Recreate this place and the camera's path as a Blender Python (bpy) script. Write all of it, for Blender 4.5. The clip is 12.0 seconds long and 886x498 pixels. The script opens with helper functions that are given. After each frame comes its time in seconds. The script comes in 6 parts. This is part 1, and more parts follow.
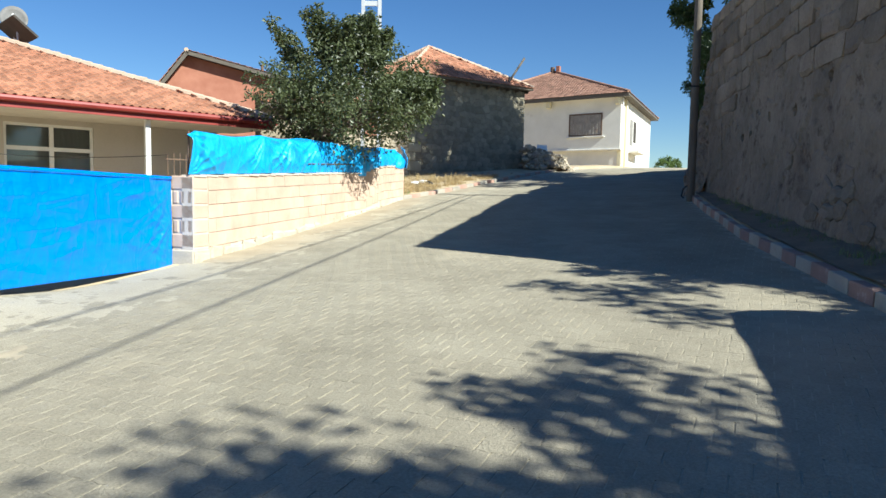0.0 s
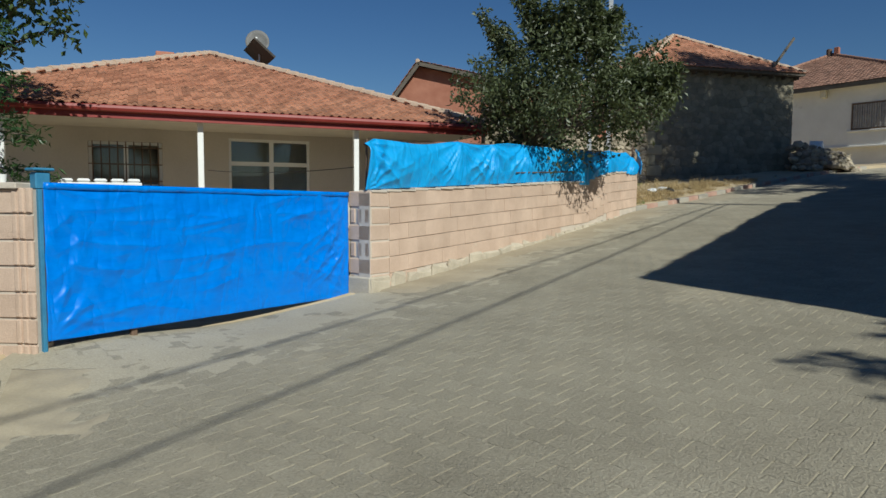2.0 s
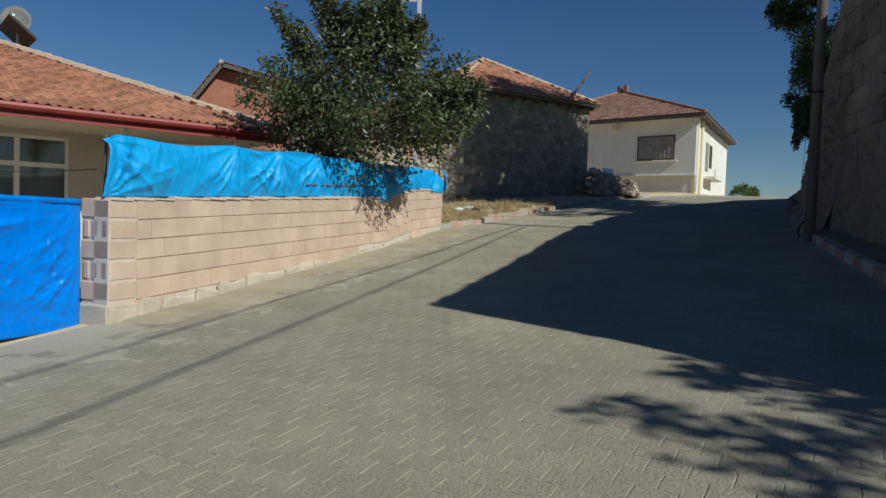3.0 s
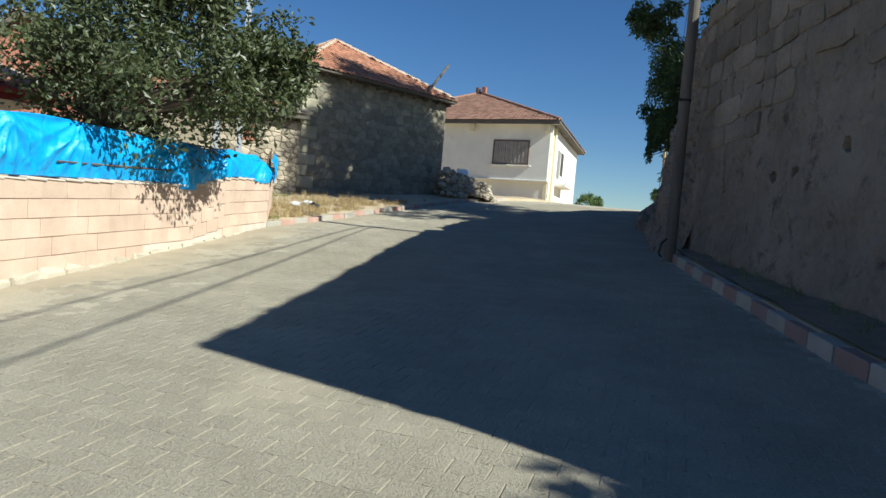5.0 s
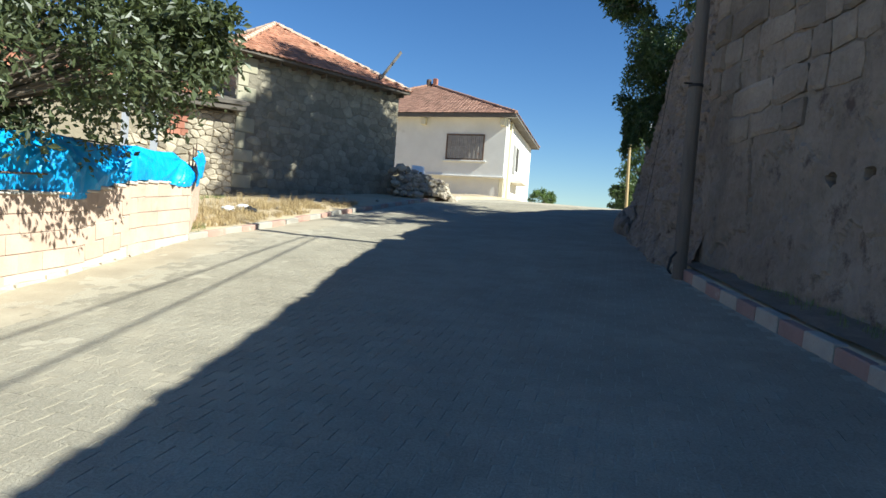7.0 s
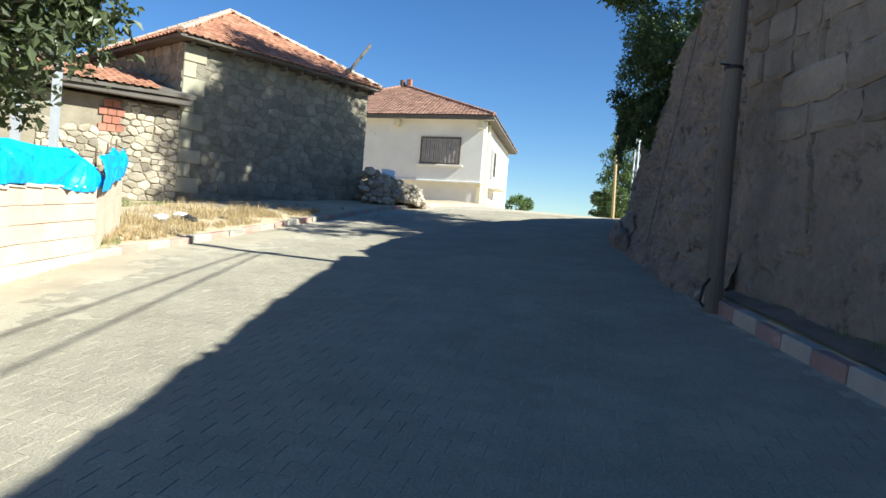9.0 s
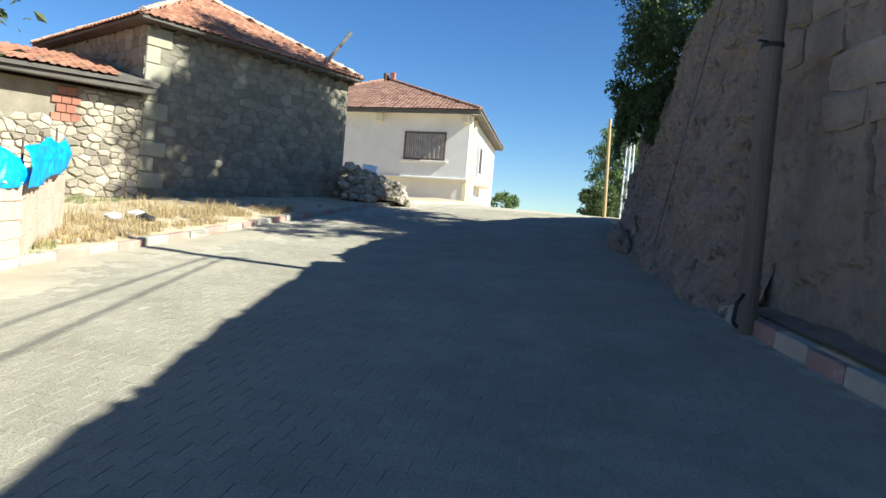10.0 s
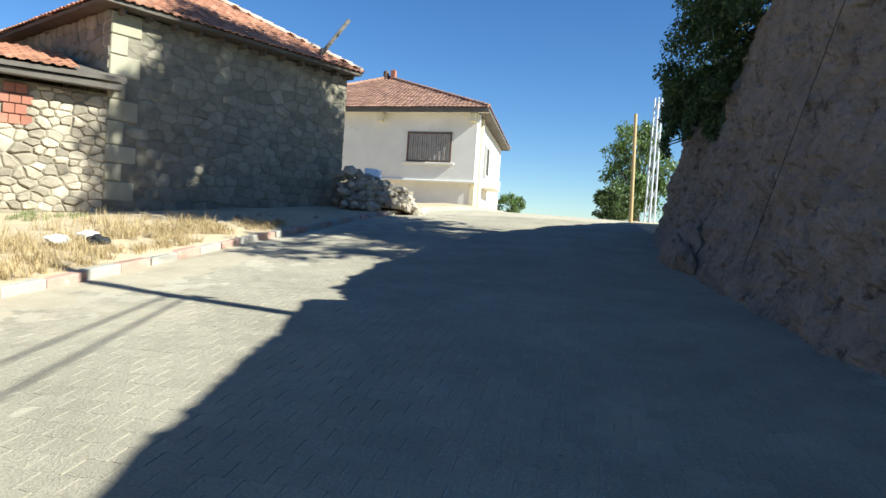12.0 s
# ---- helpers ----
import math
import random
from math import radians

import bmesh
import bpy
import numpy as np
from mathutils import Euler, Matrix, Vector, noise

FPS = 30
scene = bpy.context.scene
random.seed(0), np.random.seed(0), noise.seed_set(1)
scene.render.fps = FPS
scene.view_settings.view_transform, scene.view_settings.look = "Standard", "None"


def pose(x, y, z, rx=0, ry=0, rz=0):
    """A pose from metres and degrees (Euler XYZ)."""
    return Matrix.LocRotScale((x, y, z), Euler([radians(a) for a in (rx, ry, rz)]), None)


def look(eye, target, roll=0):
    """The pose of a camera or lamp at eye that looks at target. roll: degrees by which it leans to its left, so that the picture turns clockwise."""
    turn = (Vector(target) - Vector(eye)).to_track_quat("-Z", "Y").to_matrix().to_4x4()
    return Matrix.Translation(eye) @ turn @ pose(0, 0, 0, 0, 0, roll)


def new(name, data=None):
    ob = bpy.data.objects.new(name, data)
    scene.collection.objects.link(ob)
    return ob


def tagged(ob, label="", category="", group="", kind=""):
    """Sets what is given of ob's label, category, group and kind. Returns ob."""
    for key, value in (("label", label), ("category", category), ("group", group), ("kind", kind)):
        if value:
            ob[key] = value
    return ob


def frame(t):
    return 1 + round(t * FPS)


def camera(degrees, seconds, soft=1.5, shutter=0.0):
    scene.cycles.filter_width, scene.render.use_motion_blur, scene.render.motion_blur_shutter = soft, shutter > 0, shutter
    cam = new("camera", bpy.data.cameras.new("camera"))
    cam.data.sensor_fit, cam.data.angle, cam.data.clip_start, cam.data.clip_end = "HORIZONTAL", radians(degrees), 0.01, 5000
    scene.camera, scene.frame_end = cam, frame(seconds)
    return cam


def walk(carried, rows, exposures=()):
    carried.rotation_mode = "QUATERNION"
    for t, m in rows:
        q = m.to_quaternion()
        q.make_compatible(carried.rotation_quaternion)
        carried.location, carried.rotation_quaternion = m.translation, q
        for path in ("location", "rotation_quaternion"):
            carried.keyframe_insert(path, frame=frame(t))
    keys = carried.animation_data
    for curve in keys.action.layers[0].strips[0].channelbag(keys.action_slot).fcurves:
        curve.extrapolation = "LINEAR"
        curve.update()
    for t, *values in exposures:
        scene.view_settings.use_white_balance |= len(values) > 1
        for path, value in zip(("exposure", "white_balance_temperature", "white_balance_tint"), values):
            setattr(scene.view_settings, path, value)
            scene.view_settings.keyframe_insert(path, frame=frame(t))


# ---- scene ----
cam = camera(66.6, 12.0)
PATH = [
    (0, (0.176, 0.211, 1.642), (0.024, 2.199, 1.49), 0.9),
    (0.5, (0.128, 0.766, 1.663), (-0.312, 2.713, 1.526), 2.6),
    (1, (0.101, 1.302, 1.687), (-0.599, 3.17, 1.535), -0.2),
    (1.5, (0.102, 1.858, 1.739), (-0.829, 3.62, 1.563), 0.2),
    (2, (0.128, 2.436, 1.782), (-0.702, 4.251, 1.64), 0.3),
    (2.5, (0.209, 2.983, 1.804), (-0.362, 4.898, 1.722), 0.2),
    (3, (0.249, 3.551, 1.802), (-0.078, 5.522, 1.716), 2.0),
    (3.5, (0.363, 4.059, 1.859), (0.271, 6.055, 1.773), 1.4),
    (3.7, (0.411, 4.27, 1.856), (0.377, 6.269, 1.799), 2.4),
    (5.5, (0.456, 6.23, 1.993), (0.594, 8.224, 1.915), 4.5),
    (6, (0.405, 6.773, 2.043), (0.615, 8.76, 1.971), 3.6),
    (6.5, (0.38, 7.292, 2.133), (0.591, 9.279, 2.057), 5.0),
    (7, (0.312, 7.864, 2.177), (0.565, 9.847, 2.1), 4.4),
    (7.5, (0.368, 8.42, 2.179), (0.663, 10.397, 2.135), 4.1),
    (7.7, (0.366, 8.594, 2.208), (0.653, 10.573, 2.155), 4.6),
    (9.3, (0.68, 10.33, 2.365), (1.02, 12.30, 2.310), 4.7),
    (9.5, (0.71, 10.564, 2.396), (1.061, 12.532, 2.346), 4.8),
    (10, (0.785, 11.166, 2.401), (1.158, 13.129, 2.339), 4.8),
    (10.5, (0.757, 11.745, 2.412), (1.065, 13.719, 2.322), 5.5),
    (11, (0.766, 12.336, 2.481), (1.109, 14.306, 2.42), 2.8),
    (11.5, (0.827, 12.911, 2.576), (1.143, 14.885, 2.534), 3.6),
    (12, (0.855, 13.524, 2.625), (1.227, 15.489, 2.567), 3.9),
]
EXPOSURES = [(0, 1.0, 5950, 2), (0.6, .70, 5950, 2), (1.2, 0.1, 6200, 2), (1.8, -.12, 6050, 2), (2.6, -.25, 5950, 2), (3.3, -.12, 5950, 2), (5.3, .78, 5900, 2),
             (7, 1.1, 5900, 2), (9.4, 1.3, 5900, 2), (12, 1.28, 5900, 2)]
walk(cam, [(t, look(eye, target, roll)) for t, eye, target, roll in PATH], EXPOSURES)

# ---- light ----
SUN_AZ, SUN_EL = -37.0, 37.0   # degrees from +x, and above the horizon
sun_way = Vector((math.cos(radians(SUN_AZ)) * math.cos(radians(SUN_EL)),
                  math.sin(radians(SUN_AZ)) * math.cos(radians(SUN_EL)), math.sin(radians(SUN_EL))))
sun = new("sun", bpy.data.lights.new("sun", "SUN"))
sun.data.energy, sun.data.angle, sun.data.color = 5.0, radians(0.53), (1.0, 0.94, 0.83)
sun.matrix_world = look(sun_way * 60, (0, 0, 0))
world = bpy.data.worlds.new("sky")
scene.world = world
world.use_nodes = True
sky = world.node_tree.nodes.new("ShaderNodeTexSky")
sky.sky_type, sky.sun_disc = "NISHITA", False
sky.sun_elevation, sky.sun_rotation = radians(SUN_EL), math.atan2(sun_way.x, sun_way.y)
sky.altitude, sky.air_density, sky.dust_density, sky.ozone_density = 300, 1.0, 0.0, 4.0
deep = world.node_tree.nodes.new("ShaderNodeHueSaturation")
deep.inputs["Saturation"].default_value, deep.inputs["Hue"].default_value = 1.18, 0.508
world.node_tree.links.new(sky.outputs[0], deep.inputs["Color"])
world.node_tree.links.new(deep.outputs[0], world.node_tree.nodes["Background"].inputs[0])
world.node_tree.nodes["Background"].inputs[1].default_value = 0.056


# ---- materials ----
def mat(name, a, b, scale=3.0, rough=0.85, bump=0.3, fine=40.0, vary=0.0, island=False, metal=0.0, spot=None, spot_scale=0.7,
        spot_at=0.58, stretch=(1, 1, 1), fine_mix=0.35, local=False, depth=0.02):
    """A worn surface: two colours mixed by broad and fine noise, stains and painted crevice shade of a third colour,
    relief, and a shade for each piece.
    """
    m = bpy.data.materials.new(name)
    m.use_nodes = True
    t, n = m.node_tree, m.node_tree.nodes
    out = n["Principled BSDF"]

    def node(kind, **values):
        k = n.new("ShaderNode" + kind)
        for key, value in values.items():
            k.inputs[key].default_value = value
        return k

    def join(x, y, key):
        t.links.new(x, y.inputs[key])
    where = n.new("ShaderNodeTexCoord" if local else "ShaderNodeNewGeometry").outputs["Object" if local else "Position"]
    mp = node("Mapping", Scale=stretch)
    join(where, mp, "Vector")
    big = node("TexNoise", Scale=scale, Detail=5.0, Roughness=0.6)
    small = node("TexNoise", Scale=fine, Detail=4.0, Roughness=0.7)
    join(mp.outputs[0], big, "Vector"), join(mp.outputs[0], small, "Vector")
    ramp = n.new("ShaderNodeValToRGB")
    ramp.color_ramp.elements[0].position, ramp.color_ramp.elements[1].position = 0.32, 0.68
    ramp.color_ramp.elements[0].color, ramp.color_ramp.elements[1].color = (*a, 1), (*b, 1)
    both = n.new("ShaderNodeMix")
    both.data_type = "FLOAT"
    both.inputs[0].default_value = fine_mix
    join(big.outputs[0], both, 2), join(small.outputs[0], both, 3)
    join(both.outputs[0], ramp, 0)
    colour = ramp.outputs[0]
    if spot:
        sn = node("TexNoise", Scale=spot_scale, Detail=8.0, Roughness=0.75)
        join(mp.outputs[0], sn, "Vector")
        sr = n.new("ShaderNodeValToRGB")
        sr.color_ramp.elements[0].position, sr.color_ramp.elements[1].position = spot_at, spot_at + 0.12
        mix = n.new("ShaderNodeMix")
        mix.data_type = "RGBA"
        join(sn.outputs[0], sr, 0), join(sr.outputs[0], mix, 0), join(colour, mix, 6)
        mix.inputs[7].default_value = (*spot, 1)
        colour = mix.outputs[2]
    if vary:
        source = n.new("ShaderNodeNewGeometry").outputs["Random Per Island"] if island else n.new("ShaderNodeObjectInfo").outputs["Random"]
        rng = node("MapRange")
        rng.inputs[3].default_value, rng.inputs[4].default_value = 1 - vary, 1 + vary
        hsv = n.new("ShaderNodeHueSaturation")
        join(source, rng, 0), join(rng.outputs[0], hsv, "Value"), join(colour, hsv, "Color")
        colour = hsv.outputs[0]
    join(colour, out, "Base Color")
    out.inputs["Roughness"].default_value, out.inputs["Metallic"].default_value = rough, metal
    if rough > 0.55:
        out.inputs["Specular IOR Level"].default_value = 0.25
    if bump:
        bn = node("Bump", Strength=bump, Distance=depth)
        join(both.outputs[0], bn, "Height"), join(bn.outputs[0], out, "Normal")
    return m


def leaf_mat(name, a, b, through_light=0.25):
    m = mat(name, a, b, scale=2.0, rough=0.45, bump=0, vary=0.45, island=True)
    out = m.node_tree.nodes["Principled BSDF"]
    out.inputs["Transmission Weight"].default_value = 0.0
    t, n = m.node_tree, m.node_tree.nodes
    tr = n.new("ShaderNodeBsdfTranslucent")
    tr.inputs[0].default_value = (b[0] * 1.6, b[1] * 1.7, b[2], 1)
    mx = n.new("ShaderNodeMixShader")
    mx.inputs[0].default_value = through_light
    t.links.new(out.outputs[0], mx.inputs[1]), t.links.new(tr.outputs[0], mx.inputs[2])
    t.links.new(mx.outputs[0], n["Material Output"].inputs[0])
    return m


M_DIRT = mat("dry_earth", (0.38, 0.30, 0.19), (0.54, 0.435, 0.285), 0.9, 0.95, 0.6, 30, spot=(0.24, 0.19, 0.13), spot_scale=0.5)
# leaf soil whose colour is darkened to carry the shade under the old wall
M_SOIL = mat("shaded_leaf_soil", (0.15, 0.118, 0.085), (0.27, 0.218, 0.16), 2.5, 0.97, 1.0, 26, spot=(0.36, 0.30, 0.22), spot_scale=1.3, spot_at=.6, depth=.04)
M_SAND = mat("drifted_sand", (0.31, 0.265, 0.19), (0.45, 0.39, 0.285), 1.5, 0.95, 0.6, 50)
M_BED = mat("paving_joint_sand", (0.33, 0.291, 0.218), (0.52, 0.465, 0.355), 0.9, 0.95, 0.8, 60, fine_mix=.62)
M_PAVER = mat("concrete_paver", (0.235, 0.209, 0.157), (0.435, 0.392, 0.30), 0.9, 0.95, 1.0, 60, vary=0.05, fine_mix=.62, spot=(0.40, 0.352, 0.262), spot_scale=0.5, spot_at=0.55)
M_PAVER_FAR = mat("concrete_paver_field", (0.235, 0.209, 0.157), (0.435, 0.392, 0.30), 0.9, 0.95, 1.0, 60, vary=0.05, fine_mix=.62, island=True, spot=(0.40, 0.352, 0.262), spot_scale=0.5, spot_at=0.55)
for m in (M_PAVER, M_PAVER_FAR, M_BED):
    m.node_tree.nodes["Principled BSDF"].inputs["Specular IOR Level"].default_value = 0.08
M_BLOCK = mat("pink_pumice_block", (0.46, 0.335, 0.255), (0.63, 0.48, 0.375), 2.5, 0.95, 0.7, 70, vary=0.06, spot=(0.58, 0.49, 0.39), spot_scale=1.6, spot_at=0.62)
M_MORTAR = mat("grey_mortar", (0.48, 0.42, 0.35), (0.60, 0.53, 0.45), 4, 0.95, 0.6, 50)
M_FOOT = mat("rough_cement", (0.38, 0.335, 0.26), (0.58, 0.51, 0.40), 3, 0.95, 0.8, 35)
M_STONE = mat("grey_fieldstone", (0.175, 0.152, 0.108), (0.335, 0.30, 0.225), 3.0, 0.95, 1.0, 40, vary=0.2, depth=.04)
M_STONE_JOIN = mat("grey_fieldstone_field", (0.175, 0.152, 0.108), (0.335, 0.30, 0.225), 3.0, 0.95, 1.0, 40, vary=0.2, depth=.04, island=True)
M_QUOIN = mat("dressed_cornerstone", (0.28, 0.255, 0.175), (0.40, 0.365, 0.265), 1.5, 0.9, 0.4, 50, vary=0.1)
M_RUBBLE = mat("tan_rubble", (0.27, 0.23, 0.17), (0.49, 0.425, 0.32), 2.0, 0.95, 0.8, 45, vary=0.36)
M_MUD = mat("mud_mortar", (0.155, 0.136, 0.098), (0.27, 0.24, 0.18), 3, 0.95, 1.0, 30, depth=.05)
M_MUD_LIGHT = mat("pale_mud_mortar", (0.20, 0.172, 0.122), (0.32, 0.275, 0.20), 3, 0.95, 0.8, 40)
# the dark spots paint shade in the plaster's crevices
M_PLASTER_OLD = mat("flaking_mud_plaster", (0.155, 0.126, 0.096), (0.30, 0.252, 0.193), 0.9, 0.95, 1.0, 9, spot=(0.10, 0.076, 0.06), spot_scale=2.6, spot_at=0.54, depth=.08)
M_ASHLAR = mat("weathered_ashlar", (0.165, 0.134, 0.102), (0.30, 0.254, 0.196), 1.6, 0.95, 1.0, 18, vary=0.22, depth=.05, spot=(0.14, 0.11, 0.085), spot_scale=2.0)
# crevice shade of the rough clay is put into the dark spot colour
M_BANK = mat("clay_bank", (0.16, 0.128, 0.096), (0.31, 0.256, 0.196), 2.2, 0.97, 1.0, 12, spot=(0.085, 0.064, 0.047), spot_scale=4.5, spot_at=0.53, depth=.12)
M_TILE = mat("clay_roof_tile", (0.33, 0.148, 0.09), (0.475, 0.25, 0.16), 1.2, 0.85, 0.4, 40, vary=0.28, spot=(0.28, 0.16, 0.11), spot_scale=1.1, spot_at=0.56)
M_TILE_JOIN = mat("clay_roof_tile_field", (0.33, 0.148, 0.09), (0.475, 0.25, 0.16), 1.2, 0.85, 0.4, 40, vary=0.28, island=True, spot=(0.28, 0.16, 0.11), spot_scale=1.1, spot_at=0.56)
M_TILE_OLD = mat("weathered_roof_tile", (0.25, 0.135, 0.096), (0.40, 0.24, 0.172), 1.2, 0.85, 0.4, 40, vary=0.28, island=True, spot=(0.22, 0.14, 0.105), spot_scale=1.1, spot_at=0.54)
M_RIDGE = mat("mortared_ridge", (0.45, 0.335, 0.25), (0.58, 0.45, 0.345), 3, 0.9, 0.5, 40)
M_WHITE = mat("white_limewash", (0.66, 0.64, 0.58), (0.80, 0.78, 0.72), 0.8, 0.85, 0.25, 30, spot=(0.55, 0.52, 0.46), spot_scale=0.9, spot_at=0.63)
M_CREAM = mat("cream_limewash", (0.66, 0.60, 0.42), (0.76, 0.70, 0.52), 0.8, 0.85, 0.25, 30)
M_GREYWASH = mat("porch_render", (0.45, 0.415, 0.365), (0.57, 0.53, 0.475), 0.8, 0.85, 0.25, 30, spot=(0.48, 0.45, 0.40), spot_scale=0.8, spot_at=0.6)
M_BRICK = mat("red_hollow_brick", (0.30, 0.12, 0.078), (0.43, 0.20, 0.135), 2, 0.9, 0.5, 50, vary=0.15)
M_WOOD = mat("grey_old_timber", (0.085, 0.073, 0.060), (0.16, 0.141, 0.118), 2, 0.85, 0.5, 40, stretch=(1, 1, 6))
M_WOODLIGHT = mat("yellow_pole_timber", (0.42, 0.30, 0.14), (0.55, 0.41, 0.21), 2, 0.8, 0.4, 40)
M_POLE = mat("tarred_pole_timber", (0.10, 0.085, 0.07), (0.20, 0.17, 0.135), 1.4, 0.85, 0.5, 30, stretch=(4, 4, 0.5))
M_GUTTER = mat("dark_red_paint", (0.20, 0.025, 0.022), (0.28, 0.045, 0.035), 3, 0.45, 0.1, 30)
M_FRAME = mat("white_plastic_frame", (0.74, 0.74, 0.72), (0.82, 0.82, 0.80), 3, 0.4, 0.05, 30)
M_IRON = mat("rusty_iron", (0.09, 0.065, 0.05), (0.20, 0.13, 0.09), 6, 0.7, 0.4, 50)
M_STEEL = mat("galvanised_steel", (0.52, 0.53, 0.54), (0.64, 0.65, 0.66), 5, 0.5, 0.1, 60, metal=0.4)
M_TIN = mat("corrugated_tin", (0.24, 0.22, 0.20), (0.40, 0.37, 0.33), 3, 0.55, 0.3, 40, metal=0.3, spot=(0.24, 0.13, 0.08), spot_scale=2.0)
M_KERB_RED = mat("faded_red_kerb_paint", (0.255, 0.17, 0.145), (0.34, 0.24, 0.205), 3, 0.9, 0.5, 50, spot=(0.50, 0.44, 0.38), spot_scale=3.0, spot_at=0.58)
M_KERB_PINK = mat("washed_out_kerb_paint", (0.36, 0.215, 0.165), (0.48, 0.32, 0.255), 3, 0.9, 0.5, 50, spot=(0.50, 0.44, 0.37), spot_scale=3.0, spot_at=0.55)
M_KERB_WHITE = mat("faded_white_kerb_paint", (0.31, 0.285, 0.24), (0.43, 0.40, 0.34), 3, 0.9, 0.5, 50, spot=(0.27, 0.235, 0.19), spot_scale=3.0, spot_at=0.6)
M_TARP = mat("blue_tarpaulin", (0.003, 0.16, 0.68), (0.006, 0.22, 0.80), 2.2, 0.36, 0.5, 9, stretch=(1, 1, 3), fine_mix=.6, depth=.02)
M_TARP_CYAN = mat("sun_bleached_blue_tarpaulin", (0.012, 0.30, 0.72), (0.03, 0.38, 0.78), 2.5, 0.48, 0.6, 8, fine_mix=.6, depth=.03)
M_BARK = mat("grey_bark", (0.10, 0.08, 0.06), (0.19, 0.155, 0.12), 6, 0.95, 0.9, 40)
M_LEAF = leaf_mat("plum_leaves", (0.040, 0.055, 0.022), (0.108, 0.126, 0.058))
M_LEAF_DARK = leaf_mat("ivy_leaves", (0.03, 0.053, 0.017), (0.085, 0.125, 0.04))
M_LEAF_FIR = leaf_mat("conifer_needles", (0.025, 0.06, 0.02), (0.06, 0.12, 0.035))
M_LEAF_FAR = leaf_mat("far_leaves", (0.06, 0.10, 0.03), (0.14, 0.20, 0.065))
M_STRAW = mat("dry_straw", (0.33, 0.245, 0.12), (0.49, 0.38, 0.205), 4, 0.9, 0, 30, vary=0.3, island=True)
M_WEED = mat("green_weed", (0.10, 0.14, 0.04), (0.20, 0.24, 0.09), 4, 0.9, 0, 30, vary=0.3, island=True)
M_DARK = mat("dim_interior", (0.05, 0.045, 0.04), (0.08, 0.07, 0.06), 2, 0.9, 0.1, 20)
M_CURTAIN = mat("grey_net_curtain", (0.20, 0.19, 0.17), (0.30, 0.285, 0.255), 3, 0.9, 0.2, 20, stretch=(6, 6, 1))
M_CABLE = mat("black_cable", (0.02, 0.02, 0.02), (0.035, 0.035, 0.035), 9, 0.6, 0, 20)
M_SHEET = mat("white_plastic_sheet", (0.70, 0.72, 0.74), (0.80, 0.82, 0.84), 5, 0.4, 0.1, 30)
M_BOULDER = mat("lichened_boulder", (0.19, 0.16, 0.13), (0.38, 0.325, 0.255), 3, 0.95, 0.8, 30, vary=0.30, spot=(0.30, 0.29, 0.20), spot_scale=2.5)
M_BOULDER_RED = mat("reddish_boulder", (0.22, 0.155, 0.125), (0.36, 0.27, 0.215), 3, 0.95, 0.8, 30, vary=0.15, spot=(0.42, 0.36, 0.30), spot_scale=4.0, spot_at=.6)
M_BOULDER_OLIVE = mat("olive_lichened_boulder", (0.22, 0.21, 0.13), (0.33, 0.31, 0.21), 3, 0.95, 0.8, 30, vary=0.1)
M_BLUESTEEL = mat("blue_painted_steel", (0.03, 0.16, 0.30), (0.06, 0.24, 0.40), 4, 0.5, 0.2, 40, spot=(0.15, 0.12, 0.10), spot_scale=6, spot_at=.62)
M_DULL = mat("dull_grey_metal", (0.13, 0.125, 0.12), (0.20, 0.195, 0.19), 4, 0.6, 0.2, 40)
M_CEMENT = mat("troweled_cement", (0.34, 0.31, 0.245), (0.47, 0.43, 0.345), 1.6, 0.95, 0.7, 22, spot=(0.33, 0.30, 0.25), spot_scale=1.2)
M_GLASS = bpy.data.materials.new("window_glass")
M_GLASS.use_nodes = True
_g = M_GLASS.node_tree.nodes["Principled BSDF"]
_g.inputs["Base Color"].default_value, _g.inputs["Roughness"].default_value = (0.9, 0.95, 0.95, 1), 0.03
_g.inputs["Transmission Weight"].default_value, _g.inputs["IOR"].default_value = 1.0, 1.45


def crease(material, scale, strength, depth):
    """Sharp fold lines: the ridges of two noises drive the relief."""
    t, n = material.node_tree, material.node_tree.nodes
    where = n.new("ShaderNodeNewGeometry").outputs["Position"]
    total = None
    for k, (s, weight) in enumerate(((scale, 1.0), (scale * 2.6, .5))):
        mp = n.new("ShaderNodeMapping")
        mp.inputs["Rotation"].default_value = (0.6 + k, 0.4, 0.9 * k)
        mp.inputs["Scale"].default_value = (1, 1, .45)
        nz = n.new("ShaderNodeTexNoise")
        nz.inputs["Scale"].default_value, nz.inputs["Detail"].default_value, nz.inputs["Distortion"].default_value = s, 1.0, .6
        a, b, c = (n.new("ShaderNodeMath") for _ in range(3))
        a.operation, b.operation, c.operation = "SUBTRACT", "ABSOLUTE", "MULTIPLY"
        a.inputs[1].default_value, c.inputs[1].default_value = .5, weight
        t.links.new(where, mp.inputs[0]), t.links.new(mp.outputs[0], nz.inputs["Vector"]), t.links.new(nz.outputs[0], a.inputs[0])
        t.links.new(a.outputs[0], b.inputs[0]), t.links.new(b.outputs[0], c.inputs[0])
        if total:
            add = n.new("ShaderNodeMath")
            t.links.new(total, add.inputs[0]), t.links.new(c.outputs[0], add.inputs[1])
            total = add.outputs[0]
        else:
            total = c.outputs[0]
    bump = n.new("ShaderNodeBump")
    bump.inputs["Strength"].default_value, bump.inputs["Distance"].default_value = strength, depth
    t.links.new(total, bump.inputs["Height"]), t.links.new(bump.outputs[0], n["Principled BSDF"].inputs["Normal"])


